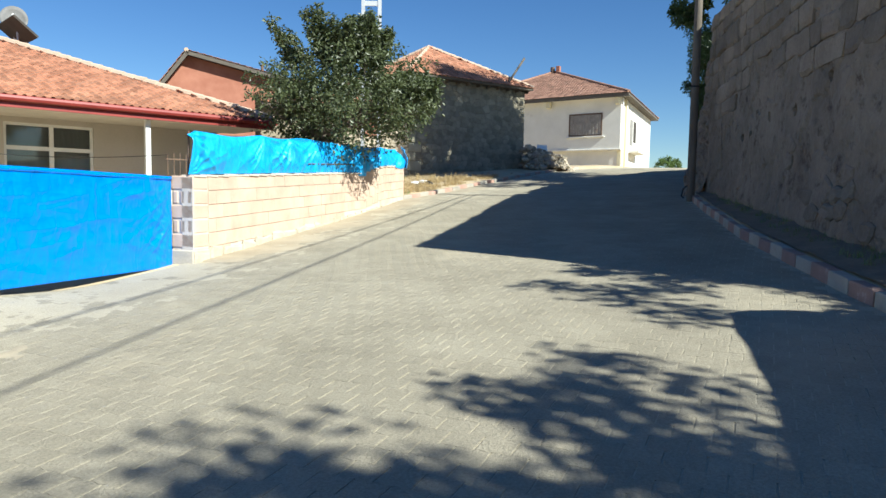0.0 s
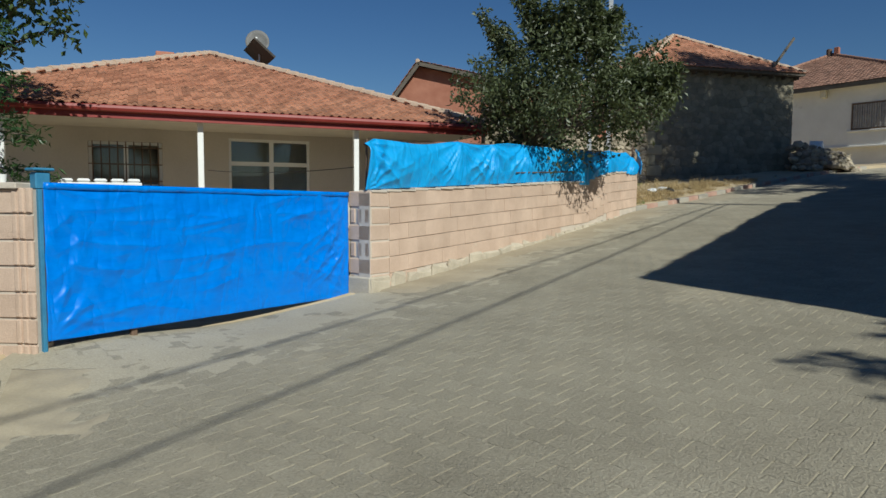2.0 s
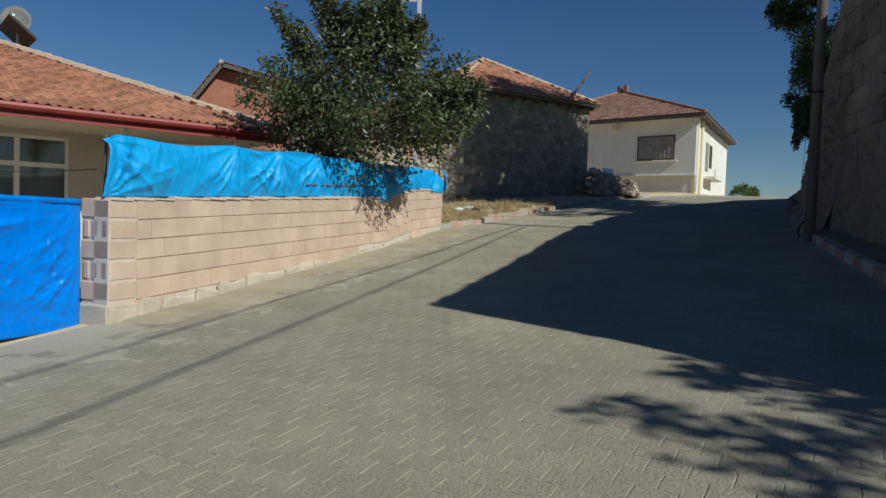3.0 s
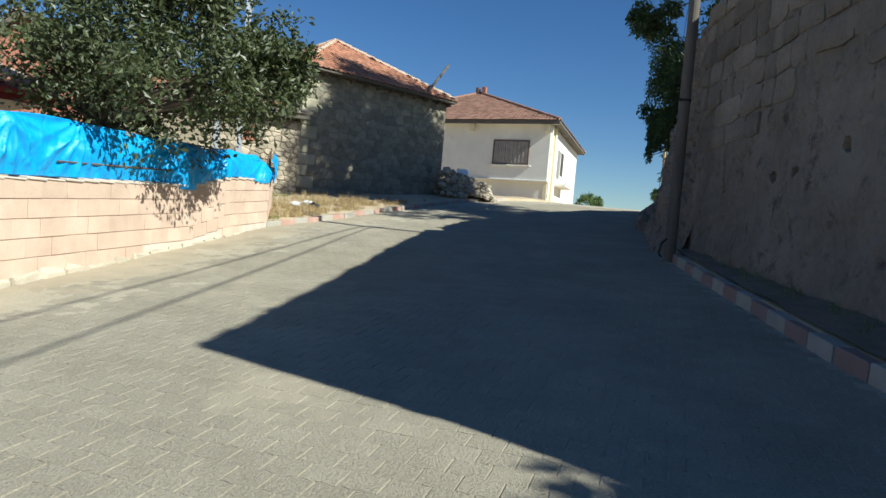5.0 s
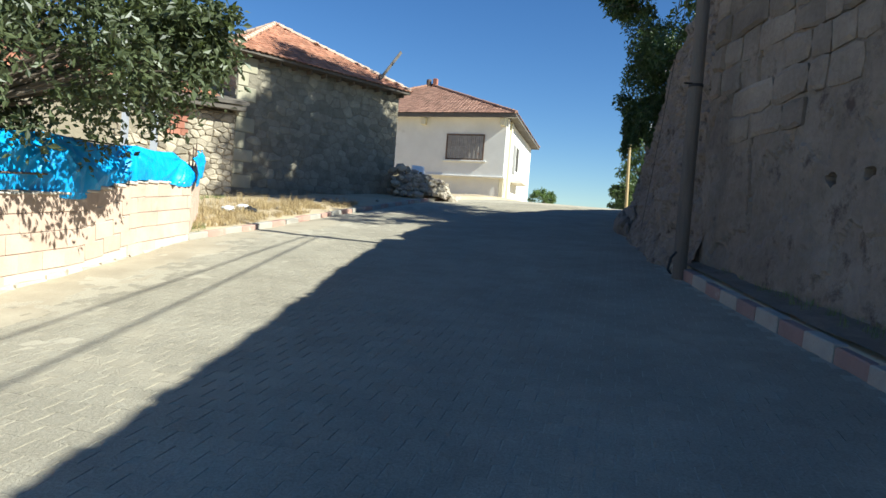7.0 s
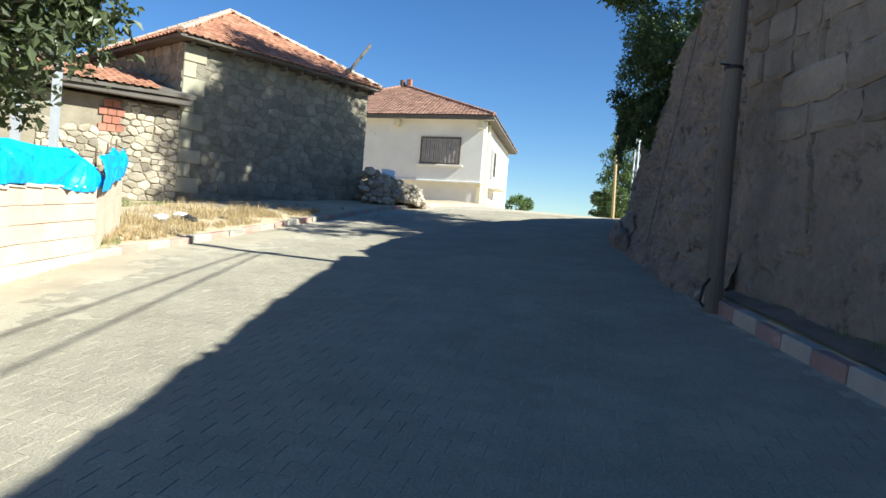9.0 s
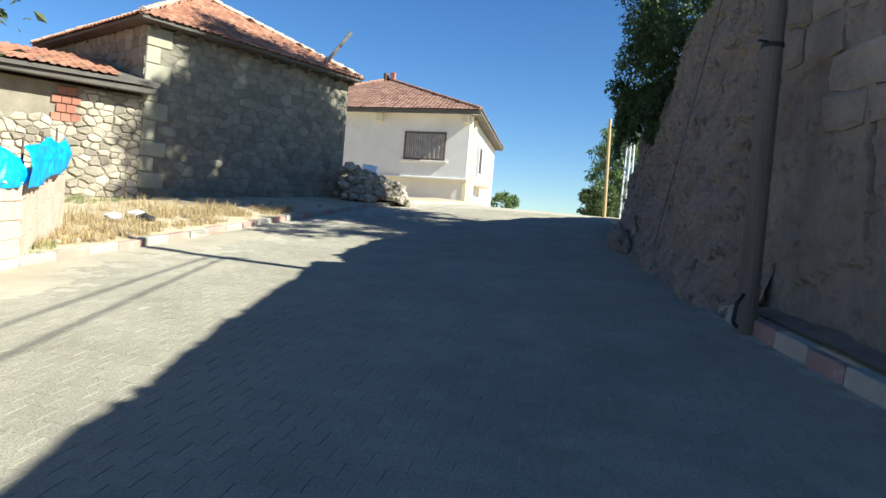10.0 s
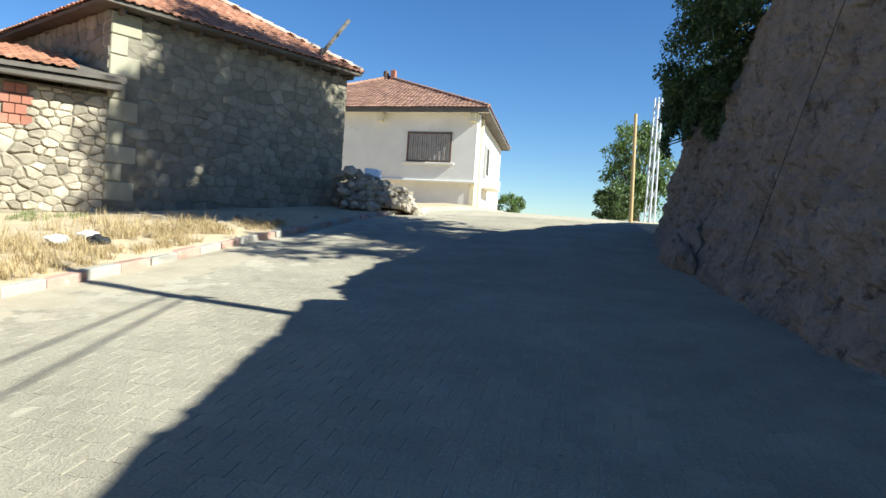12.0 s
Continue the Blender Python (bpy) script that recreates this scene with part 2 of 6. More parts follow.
crease(M_TARP, 2.4, .7, .09)
crease(M_TARP_CYAN, 2.0, .75, .12)


# ---- building helpers ----
def thing(name, x, y, z, turn, label, category, kind="", group=""):
    ob = new(name)
    ob.matrix_world = pose(x, y, z, 0, 0, turn)
    return tagged(ob, label, category, group, kind)


def part(name, bm, material, parent=None, label="", smooth=False):
    me = bpy.data.meshes.new(name)
    bm.to_mesh(me)
    bm.free()
    me.materials.append(material)
    if smooth:
        me.polygons.foreach_set("use_smooth", [True] * len(me.polygons))
    ob = new(name, me)
    ob.parent = parent
    return tagged(ob, label)


def raw(name, verts, faces, material, parent=None, label="", smooth=False):
    me = bpy.data.meshes.new(name)
    me.from_pydata([tuple(v) for v in verts], [], faces)
    me.update()
    me.materials.append(material)
    if smooth:
        me.polygons.foreach_set("use_smooth", [True] * len(me.polygons))
    ob = new(name, me)
    ob.parent = parent
    return tagged(ob, label)


def box(bm, x0, x1, y0, y1, z0, z1, bevel=0.0, m=None):
    """Adds a box, with chamfered edges if asked."""
    made = bmesh.ops.create_cube(bm, size=1)["verts"]
    for v in made:
        v.co = Vector((x0 + (v.co.x + .5) * (x1 - x0), y0 + (v.co.y + .5) * (y1 - y0), z0 + (v.co.z + .5) * (z1 - z0)))
    if bevel:
        edges = {e for v in made for e in v.link_edges}
        made = bmesh.ops.bevel(bm, geom=list(edges), offset=bevel, segments=1, affect="EDGES")["verts"]
    if m is not None:
        bmesh.ops.transform(bm, matrix=m, verts=made)
    return bm


def boxed(*a, **k):
    return box(bmesh.new(), *a, **k)


def rod(bm, a, b, r0, r1=None, sides=8):
    """Adds a tapered rod from a to b."""
    a, b = Vector(a), Vector(b)
    r1 = r0 if r1 is None else r1
    way = b - a
    m = Matrix.Translation((a + b) / 2) @ way.to_track_quat("Z", "Y").to_matrix().to_4x4()
    bmesh.ops.create_cone(bm, cap_ends=True, segments=sides, radius1=r0, radius2=r1, depth=way.length, matrix=m)
    return bm


def rodded(*a, **k):
    return rod(bmesh.new(), *a, **k)


def tube(bm, points, radius, sides=6):
    """Adds a bent rod through the points."""
    for a, b in zip(points, points[1:]):
        rod(bm, a, b, radius, radius, sides)
    return bm


# ---- ground ----
PROFILE_Y = [-400, -30, -5, 0, 4.5, 9.7, 13, 15, 19.4, 21.7, 23.4, 29, 34.5, 40, 46, 60, 4000]
PROFILE_Z = [-6, -2.3, -.28, .12, .41, .81, 1.08, 1.245, 1.67, 1.80, 1.95, 2.5, 2.98, 3.2, 3.27, 3.2, 1.0]


def left_edge(y):
    return float(np.interp(y, [-12, 3, 5.0, 6.0, 9.7, 19.45, 21.7, 25.7, 28, 31.5, 34, 38, 44, 50, 60],
                           [-6.0, -5.0, -4.9, -5.35, -4.35, -2.5, -1.78, -.28, .86, 2.35, 3.9, 6.1, 9.2, 12.5, 19]))


def right_edge(y):
    return float(np.interp(y, [-12, 3, 7.6, 10.8, 13.9, 17.1, 18.6, 23.3, 32.8, 40, 46, 60],
                           [3.2, 3.35, 3.66, 3.95, 4.42, 4.92, 5.25, 6.9, 10.6, 13.4, 16, 24]))


def smooth_profile(y):
    return sum(float(np.interp(y + d, PROFILE_Y, PROFILE_Z)) for d in (-1.2, -.6, 0, .6, 1.2)) / 5


def ground(x, y):
    z = smooth_profile(y) + .045 * max(-7, min(7, x))
    return z + .27 * math.exp(-((x + 5.5) / 1.1) ** 2 - ((y - 6.2) / 1.3) ** 2)


def verge(x, y):
    """The height of the earth beside the road."""
    l, r = left_edge(y), right_edge(y)
    z = ground(x, y)
    if x < l and y > 19:
        away = l - x
        z += min(1, (y - 19) / 1.2) * (.11 + .10 * min(1, away / 1.5) + .05 * noise.noise(Vector((x, y, 0)) * .9))
    elif x > r and y < 17.8:
        z += .13 + .08 * min(1, (x - r) / .8)
    elif x < l or x > r:
        z += .03 * noise.noise(Vector((x, y, 3)) * 1.3)
    else:
        z -= .10
    return z


def build_ground():
    ys = [-3000, -800, -200, -60, -30, -18] + [-12 + .5 * i for i in range(int(62 / .5) + 1)] + [52, 56, 60, 75, 110, 200, 500, 1200, 4000]
    verts, faces = [], []
    left_off = [3000, 800, 200, 80, 40, 24, 16, 12, 9, 7, 5.5, 4.5, 3.6, 3, 2.5, 2, 1.6, 1.2, .9, .6, .35, .16, .08]
    right_off = left_off[::-1]
    cols = len(left_off) + 7 + len(right_off)
    for y in ys:
        l, r = left_edge(y), right_edge(y)
        xs = [l - o for o in left_off] + [l + .01] + [l + (r - l) * k / 6 for k in range(1, 6)] + [r - .01] + [r + o for o in right_off]
        for x in xs:
            verts.append((x, y, verge(x, y) if -13 < y < 61 else ground(x, y) - .1))
    for j in range(len(ys) - 1):
        for i in range(cols - 1):
            k = j * cols + i
            faces.append((k, k + 1, k + cols + 1, k + cols))
    ob = raw("ground", verts, faces, M_DIRT, smooth=True)
    tagged(ob, "dry trampled earth with straw and litter beside the road", "ground", kind="structure")


build_ground()


def strip(y0, y1, step, inner, lift):
    """A sheet between the road's edges."""
    verts, faces = [], []
    n = int((y1 - y0) / step) + 1
    for j in range(n):
        y = y0 + step * j
        l, r = left_edge(y) - inner, right_edge(y) + inner
        for i in range(71):
            x = l + (r - l) * i / 70
            dust = .0022 * noise.noise(Vector((x * .7, y * .7, 31))) + .0022 * noise.noise(Vector((x * 3.1, y * 3.1, 37)))
            dust += .0056 * max(0, 1 - (x - l) / 3.4)
            verts.append((x, y, ground(x, y) + lift + (dust if -1 < y < 33 else 0)))
    for j in range(n - 1):
        for i in range(70):
            k = j * 71 + i
            faces.append((k, k + 1, k + 72, k + 71))
    return verts, faces


road = raw("road", *strip(-12, 60, .125, 0.0, -.0042), M_BED, smooth=True)
tagged(road, "sloping village road of grey interlocking concrete pavers", "road", kind="structure")


# ---- masonry ----
def cells(length, height_at, row, width, jitter, rng, base_at=None, gap=0.02):
    """Outlines of rubble stones on a wall, as lists of (u, v)."""
    base_at = base_at or (lambda u: 0.0)
    top = max(height_at(length * k / 20) for k in range(21))
    low = min(base_at(length * k / 20) for k in range(21))
    rows = max(1, round((top - low) / row))
    cuts, v = [low], low
    for k in range(rows):
        v += row * rng.uniform(.7, 1.3)
        cuts.append(v)
    cuts = [low + (c - low) * (top - low) / (cuts[-1] - low) for c in cuts]
    out = []
    shift = {}

    def at(k, u):
        key = (k, round(u, 3))
        if key not in shift:
            shift[key] = (rng.uniform(-jitter, jitter) * .5, rng.uniform(-jitter, jitter) * row * .9)
        du, dv = shift[key]
        if u <= 0 or u >= length:
            du = 0
        v = cuts[k] + (dv if 0 < k < rows else 0)
        return u + du * width, min(max(v, base_at(u)), height_at(min(max(u, 0), length)))
    joints = []
    for k in range(rows):
        us, u = [0.0], width * rng.uniform(.3, .9)
        while u < length - width * .35:
            us.append(u)
            u += width * rng.choice((.6, .8, 1, 1, 1.3, 1.7))
        joints.append(us + [length])
    for k in range(rows):
        below, above = joints[k - 1] if k else [], joints[k + 1] if k + 1 < rows else []
        for a, b in zip(joints[k], joints[k][1:]):
            ring = [at(k, a)] + [at(k, u) for u in below if a + .02 < u < b - .02] + [at(k, b), at(k + 1, b)]
            ring += [at(k + 1, u) for u in reversed(above) if a + .02 < u < b - .02] + [at(k + 1, a)]
            cu, cv = sum(p[0] for p in ring) / len(ring), sum(p[1] for p in ring) / len(ring)
            size = max(.05, min(b - a, row))
            s = 1 - gap * 2 / size
            ring = [(cu + (p[0] - cu) * s, cv + (p[1] - cv) * s) for p in ring]
            area = sum(p[0] * q[1] - q[0] * p[1] for p, q in zip(ring, ring[1:] + ring[:1])) / 2
            if area > .004:
                out.append(ring)
    return out


def rubble_cells(length, z0, z1, w, h, rng, gap=.01, skip=.22):
    """Irregular stone outlines: the parts of a wall nearest to each of many scattered points."""
    pts = []
    for j in range(-1, int((z1 - z0) / h) + 2):
        for i in range(-1, int(length / w) + 2):
            if rng.random() > skip:
                pts.append(((i + (.5 if j % 2 else 0) + rng.uniform(.15, .85)), (j + rng.uniform(.28, .72))))
    grid = np.array(pts)
    out = []
    for k, (pu, pv) in enumerate(pts):
        ring = [(0, 0), (length / w, 0), (length / w, (z1 - z0) / h), (0, (z1 - z0) / h)]
        near = np.argsort((grid[:, 0] - pu) ** 2 + (grid[:, 1] - pv) ** 2)[1:18]
        for q in near:
            qu, qv = pts[q]
            mu, mv, du, dv = (pu + qu) / 2, (pv + qv) / 2, qu - pu, qv - pv
            cut = []
            for a, b in zip(ring, ring[1:] + ring[:1]):
                fa, fb = (a[0] - mu) * du + (a[1] - mv) * dv, (b[0] - mu) * du + (b[1] - mv) * dv
                if fa <= 0:
                    cut.append(a)
                if (fa < 0 < fb) or (fb < 0 < fa):
                    f = fa / (fa - fb)
                    cut.append((a[0] + (b[0] - a[0]) * f, a[1] + (b[1] - a[1]) * f))
            ring = cut
            if len(ring) < 3:
                break
        ring = [(u * w, z0 + v * h) for u, v in ring]
        ring = [a for a, b in zip(ring, ring[1:] + ring[:1]) if math.dist(a, b) > .012]
        if len(ring) < 3:
            continue
        area = sum(p[0] * q[1] - q[0] * p[1] for p, q in zip(ring, ring[1:] + ring[:1])) / 2
        if area < .006:
            continue
        cu, cv = sum(p[0] for p in ring) / len(ring), sum(p[1] for p in ring) / len(ring)
        t = 1 - gap * 2 / math.sqrt(area)
        out.append([(cu + (u - cu) * t, cv + (v - cv) * t) for u, v in ring])
    return out


def stone_mesh(ring, proud, rng, back=.03):
    """A rough stone with a rounded face standing proud of the wall (towards -y)."""
    n = len(ring)
    size = math.sqrt(max(1e-4, (max(p[0] for p in ring) - min(p[0] for p in ring)) * (max(p[1] for p in ring) - min(p[1] for p in ring))))
    fuller = []
    for a, b in zip(ring, ring[1:] + ring[:1]):
        fuller.append((a[0] * .9 + .05 * (b[0] + ring[ring.index(a) - 1][0]), a[1] * .9 + .05 * (b[1] + ring[ring.index(a) - 1][1])))
        if math.dist(a, b) > size * .45:
            fuller.append(((a[0] + b[0]) / 2 + rng.uniform(-.07, .07) * size, (a[1] + b[1]) / 2 + rng.uniform(-.06, .06) * size))
    ring, n = fuller, len(fuller)
    cu, cv = sum(p[0] for p in ring) / n, sum(p[1] for p in ring) / n
    verts = [(u, back, v) for u, v in ring] + [(u, -proud * .35, v) for u, v in ring]
    verts += [(cu + (u - cu) * .76, -proud * rng.uniform(.75, 1.25), cv + (v - cv) * .72) for u, v in ring]
    faces = [tuple(2 * n + k for k in range(n))]
    for ringno in (0, 1):
        for k in range(n):
            a, b = ringno * n + k, ringno * n + (k + 1) % n
            faces.append((a, b, b + n, a + n))
    return verts, faces


def lay_stones(parent, rings, proud, rng, material, joined_material, name="stone", limit=300, m=None, warp=None):
    """The first stones are parts of their own, the rest one joined part."""
    m = m or Matrix()
    rest_v, rest_f = [], []
    for k, ring in enumerate(rings):
        v, f = stone_mesh(ring, proud * rng.uniform(.5, 1.6), rng)
        v = [m @ Vector(warp(p) if warp else p) for p in v]
        if k < limit:
            raw(name, v, f, material, parent)
        else:
            o = len(rest_v)
            rest_v += v
            rest_f += [tuple(i + o for i in face) for face in f]
    if rest_v:
        tagged(raw(name + "_field", rest_v, rest_f, joined_material, parent), kind="stuff")


# ---- block walls and gate ----
def block_wall(name, x, y, turn, length, base, top, label, first=0.0, course=.212, thick=.2, block=.40, joints_v=.010):
    """A wall of pumice blocks: a mortar core and every block a part. base and top give heights along it."""
    wall = thing(name, x, y, 0, turn, label, "garden wall", kind="structure")
    n = 24
    verts, faces = [], []
    for k in range(n + 1):
        u = length * k / n
        for yy in (.009, thick - .009):
            verts += [(u, yy, base(u) - .3), (u, yy, top(u) - .012)]
    for k in range(n):
        a, b = 4 * k, 4 * k + 4
        faces += [(a, b, b + 1, a + 1), (a + 2, a + 3, b + 3, b + 2), (a + 1, b + 1, b + 3, a + 3)]
    faces += [(0, 1, 3, 2), (4 * n, 4 * n + 2, 4 * n + 3, 4 * n + 1)]
    raw("mortar_core", verts, faces, M_MORTAR, wall)
    unit = boxed(-.5, .5, -.5, .5, -.5, .5, bevel=.014)
    me = bpy.data.meshes.new("block")
    unit.to_mesh(me)
    unit.free()
    me.materials.append(M_BLOCK)
    rng = random.Random(5)
    for c in range(14):
        u = (-block / 2 if c % 2 else 0.0) + first
        while u < length - .02:
            a, b = max(first, u), min(length, u + block)
            mid = (a + b) / 2
            z1 = top(mid) - c * course
            z0 = z1 - course
            if b - a > .05 and z0 > base(mid) + .02 - course * .35:
                ob = new("block", me)
                ob.parent = wall
                tilt = math.degrees(math.atan2(top(b) - top(a), b - a))
                tilt = max(-6, min(6, tilt))
                ob.matrix_local = pose(mid, thick / 2 + rng.uniform(-.004, .004), (z0 + z1) / 2, 0, -tilt, 0) @ Matrix.Diagonal((b - a - .0015, thick + .012, course - joints_v, 1))
            u += block
    return wall


WALL_TURN = 79.94
wall_right = block_wall("wall_garden", -4.19, 9.7, WALL_TURN, 9.9,
                        lambda u: ground(-4.1 + .1745 * u, 9.7 + .985 * u),
                        lambda u: float(np.interp(u, [0, 6.9, 8.1, 9.9], [1.885, 2.20, 2.41, 2.52])),
                        "garden wall of pale pink pumice blocks on a cement footing", first=.375)


def footing(parent, length, base, h0, h1, proud=.04):
    rng = random.Random(9)
    u = 0.0
    while u < length:
        w = rng.uniform(.25, .55)
        b = min(length, u + w)
        z = base(u)
        h = h0 + (h1 - h0) * u / length
        bm = boxed(u + .01, b - .01, -proud, .1, z - .2, z + h * rng.uniform(.75, 1.1), bevel=.03)
        for v in bm.verts:
            v.co += Vector((rng.uniform(-.03, .03), rng.uniform(-.03, .015), rng.uniform(-.045, .03)))
        part("footing_stone", bm, M_FOOT, parent)
        u = b


footing(wall_right, 9.0, lambda u: ground(-4.1 + .1745 * u, 9.7 + .985 * u), .20, .03)
# the coping of hard mortar on the wall
bm = bmesh.new()
rng = random.Random(3)
for k in range(33):
    u = .02 + k * .3
    z = float(np.interp(u + .15, [0, 6.9, 8.1, 9.9], [1.885, 2.20, 2.41, 2.52]))
    box(bm, u, u + .297, -.012 - rng.uniform(0, .02), .21, z - .012, z + .010 + rng.uniform(0, .022), bevel=.008)
part("coping", bm, M_MORTAR, wall_right, "crumbling mortar coping")


def gate_pier(x, y, turn, z0, z1, label, ribs):
    """A pier of blocks whose end face is ribbed in turn."""
    pier = thing("gate_pier", x, y, 0, turn, label, "gate pier")
    part("core", boxed(.015, .36, .015, .36, z0 - .2, z1 - .01), M_MORTAR, pier)
    n = round((z1 - z0) / .212)
    for c in range(n):
        a, b = z1 - (c + 1) * .212 + .012, z1 - c * .212
        if c % 2 == ribs:
            part("ribbed_block", boxed(.03, .375, .0, .375, a, b, bevel=.012), M_BLOCK, pier)
            for k in range(3):
                part("rib", boxed(0, .045, .02 + k * .12, .10 + k * .12, a + .008, b - .008, bevel=.012), M_BLOCK, pier)
        else:
            part("block", boxed(0, .375, 0, .375, a, b, bevel=.014), M_BLOCK, pier)
    return pier


pier_right = gate_pier(-4.19, 9.7, WALL_TURN, ground(-4.3, 9.7) - .05, 1.90, "ribbed pink block gate pier on a grey footing stone", 1)
part("footing_stone", boxed(-.02, .39, -.02, .39, .45, .83, bevel=.03), M_FOOT, pier_right, "grey rough footing stone")


block_wall("wall_garden", -2.46, 19.50, 100.5, 2.7, lambda u: ground(-2.5, 19.5) + .1, lambda u: 2.53 + .16 * u, "raised return of the pink block garden wall")

# wall left of the gate
wall_left = block_wall("wall_garden", -5.2 - 7 * math.cos(radians(20)), 5.95 - 7 * math.sin(radians(20)), 20, 7.1,
                       lambda u: .35, lambda u: 1.87, "garden wall of pink blocks behind a boulder wall", joints_v=.024)
bm = bmesh.new()
for k in range(20):
    box(bm, k * .35, k * .35 + .347, -.02 - rng.uniform(0, .03), .21, 1.86, 1.90 + rng.uniform(0, .025), bevel=.008)
part("coping", bm, M_MORTAR, wall_left, "crumbling mortar coping")
for c in range(7):
    a, b = 1.87 - (c + 1) * .212 + .012, 1.87 - c * .212
    for k in range(2 if c % 2 else 3):
        part("rib", boxed(6.93 + k * .06, 6.975 + k * .06, -.02, .03, a, b, bevel=.01), M_BLOCK, wall_left)


def tarp_sheet(nu, nv, at, seed, amp, scale=2.2, along=(1.0, 3.0), pulls=(), pull=.02, lie_amount=.8, folds=()):
    """A wrinkled sheet over the unit square; at(u, v) gives its place, the sheet's normal being local y."""
    verts, faces = [], []
    for j in range(nv + 1):
        for i in range(nu + 1):
            u, v = i / nu, j / nv
            p = Vector(at(u, v))
            q = Vector((p.x * along[0] * scale, seed, p.z * along[1] * scale))
            fold = noise.noise(q) + .5 * noise.noise(q * 2.3 + Vector((3, 1, 7)))
            diag = noise.noise(Vector(((p.x + p.z * 1.2) * 2.6, (p.x - p.z) * .6, seed + 5)))
            lie = noise.noise(Vector((p.x * 1.1, p.z * 7.0, seed + 11)))
            ridge = (1 - abs(diag) * 2.4) + (1 - abs(lie) * 2.6) * lie_amount
            p.y += amp * (fold * .8 + ridge)
            for n, (sx, sz) in enumerate(pulls):
                dx, dz = p.x - sx, p.z - sz
                r = math.hypot(dx, dz)
                ang = math.atan2(dx, -dz)
                p.y += pull * (abs(math.sin(ang * 8 + n)) - .5) * min(1, r * 3) * math.exp(-r / .75)
            for fx, fz, turn, reach, high in folds:
                ca, sa = math.cos(turn), math.sin(turn)
                du, dv = (p.x - fx) * ca + (p.z - fz) * sa, (p.z - fz) * ca - (p.x - fx) * sa
                if 0 < du < reach and abs(dv) < .16:
                    dv += .02 * math.sin(du * 5 + fx)
                    p.y -= high * math.exp(-abs(dv) / .030) * math.sin(math.pi * min(1, du / reach)) ** .5
            verts.append(p)
    for j in range(nv):
        for i in range(nu):
            k = j * (nu + 1) + i
            faces.append((k, k + 1, k + nu + 2, k + nu + 1))
    return verts, faces


def thicken(ob, depth=.006):
    s = ob.modifiers.new("thickness", "SOLIDIFY")
    s.thickness = depth
    return ob


fold_rng = random.Random(77)
# gate: steel frame under a blue tarpaulin
GX, GY = -5.10, 6.06
g_turn = math.degrees(math.atan2(9.74 - GY, -4.56 - GX))
g_len = math.hypot(9.74 - GY, -4.56 - GX)
GATE_FOLDS = [(g_len - .05 - fold_rng.uniform(0, .1), .7 + .1 * k + fold_rng.uniform(0, .06), radians(fold_rng.uniform(205, 245) if k > 3 else fold_rng.uniform(140, 190)), fold_rng.uniform(.5, 1.1), .017) for k in range(11)]
GATE_FOLDS += [(fold_rng.uniform(0, 2.6), fold_rng.uniform(.75, 1.8), radians(fold_rng.uniform(-12, 10)), fold_rng.uniform(.5, 1.4), fold_rng.uniform(.008, .017)) for k in range(26)]
GATE_FOLDS += [(.03, .7 + .2 * k, radians(fold_rng.uniform(15, 50)), fold_rng.uniform(.25, .5), .012) for k in range(5)]
gate = thing("driveway_gate", GX, GY, 0, g_turn, "closed steel driveway gate wrapped in bright blue tarpaulin", "gate")
thicken(raw("tarpaulin", *tarp_sheet(250, 88, lambda u, v: (.0 + u * g_len, -.03, .615 - .05 * u + v * (1.275 + .01 * u + .012 * math.sin(u * 9) * v)), 2.0, .006, pulls=((g_len, .57), (g_len, 1.86), (0, 1.89), (0, .6), (g_len, 1.2)), pull=.016, lie_amount=.35, folds=GATE_FOLDS), M_TARP, gate, "taut wrinkled blue tarpaulin", smooth=True))
for z in (.64, 1.2, 1.82):
    part("rail", boxed(0, g_len, .01, .05, z - .02, z + .02, bevel=.004), M_IRON, gate)
for u in (.0, g_len / 2, g_len - .04):
    part("stile", boxed(u, u + .04, .0, .05, .6, 1.86, bevel=.004), M_IRON, gate)
for u in (.75, g_len - .35):
    part("wheel_foot", boxed(u, u + .06, .0, .05, .5, .62, bevel=.01), M_IRON, gate)
part("post", boxed(-.035, .0, -.02, .03, .45, 1.86, bevel=.006), M_BLUESTEEL, gate, "blue painted steel gate post")
thicken(raw("hem", *tarp_sheet(60, 2, lambda u, v: (u * g_len, -.04, 1.86 - .03 * u + v * .055), 8.0, .006), M_TARP, gate, smooth=True))

# tarpaulin fence on the wall, carried on iron stakes
fence = thing("tarpaulin_fence", -4.19, 9.7, 0, WALL_TURN, "sun-bleached blue tarpaulin stretched on stakes above the block wall", "fence")


def wall_top(u):
    return float(np.interp(u, [0, 6.9, 8.1, 9.9], [1.885, 2.20, 2.41, 2.52])) + .03


def fence_top(u):
    return float(np.interp(u, [0, .15, 1.5, 3.6, 6, 8, 9.3, 9.9], [2.50, 2.56, 2.62, 2.76, 2.83, 2.90, 2.98, 2.80])) + .012 * math.sin(u * 4.1) - .03 * abs(math.sin(u * 1.53))


def fence_low(u):
    return wall_top(u) - .0 - (.10 * max(0, math.sin((u - 6.0) * 2.2)) if u > 6 else 0)


def fence_at(u, v):
    s = -.02 + u * 9.95
    sag = .05 * math.sin(v * math.pi)
    return (s, .06 - sag - (.08 if s > 6.4 else 0) * (1 - v), fence_low(s) + v * (fence_top(s) - fence_low(s)))


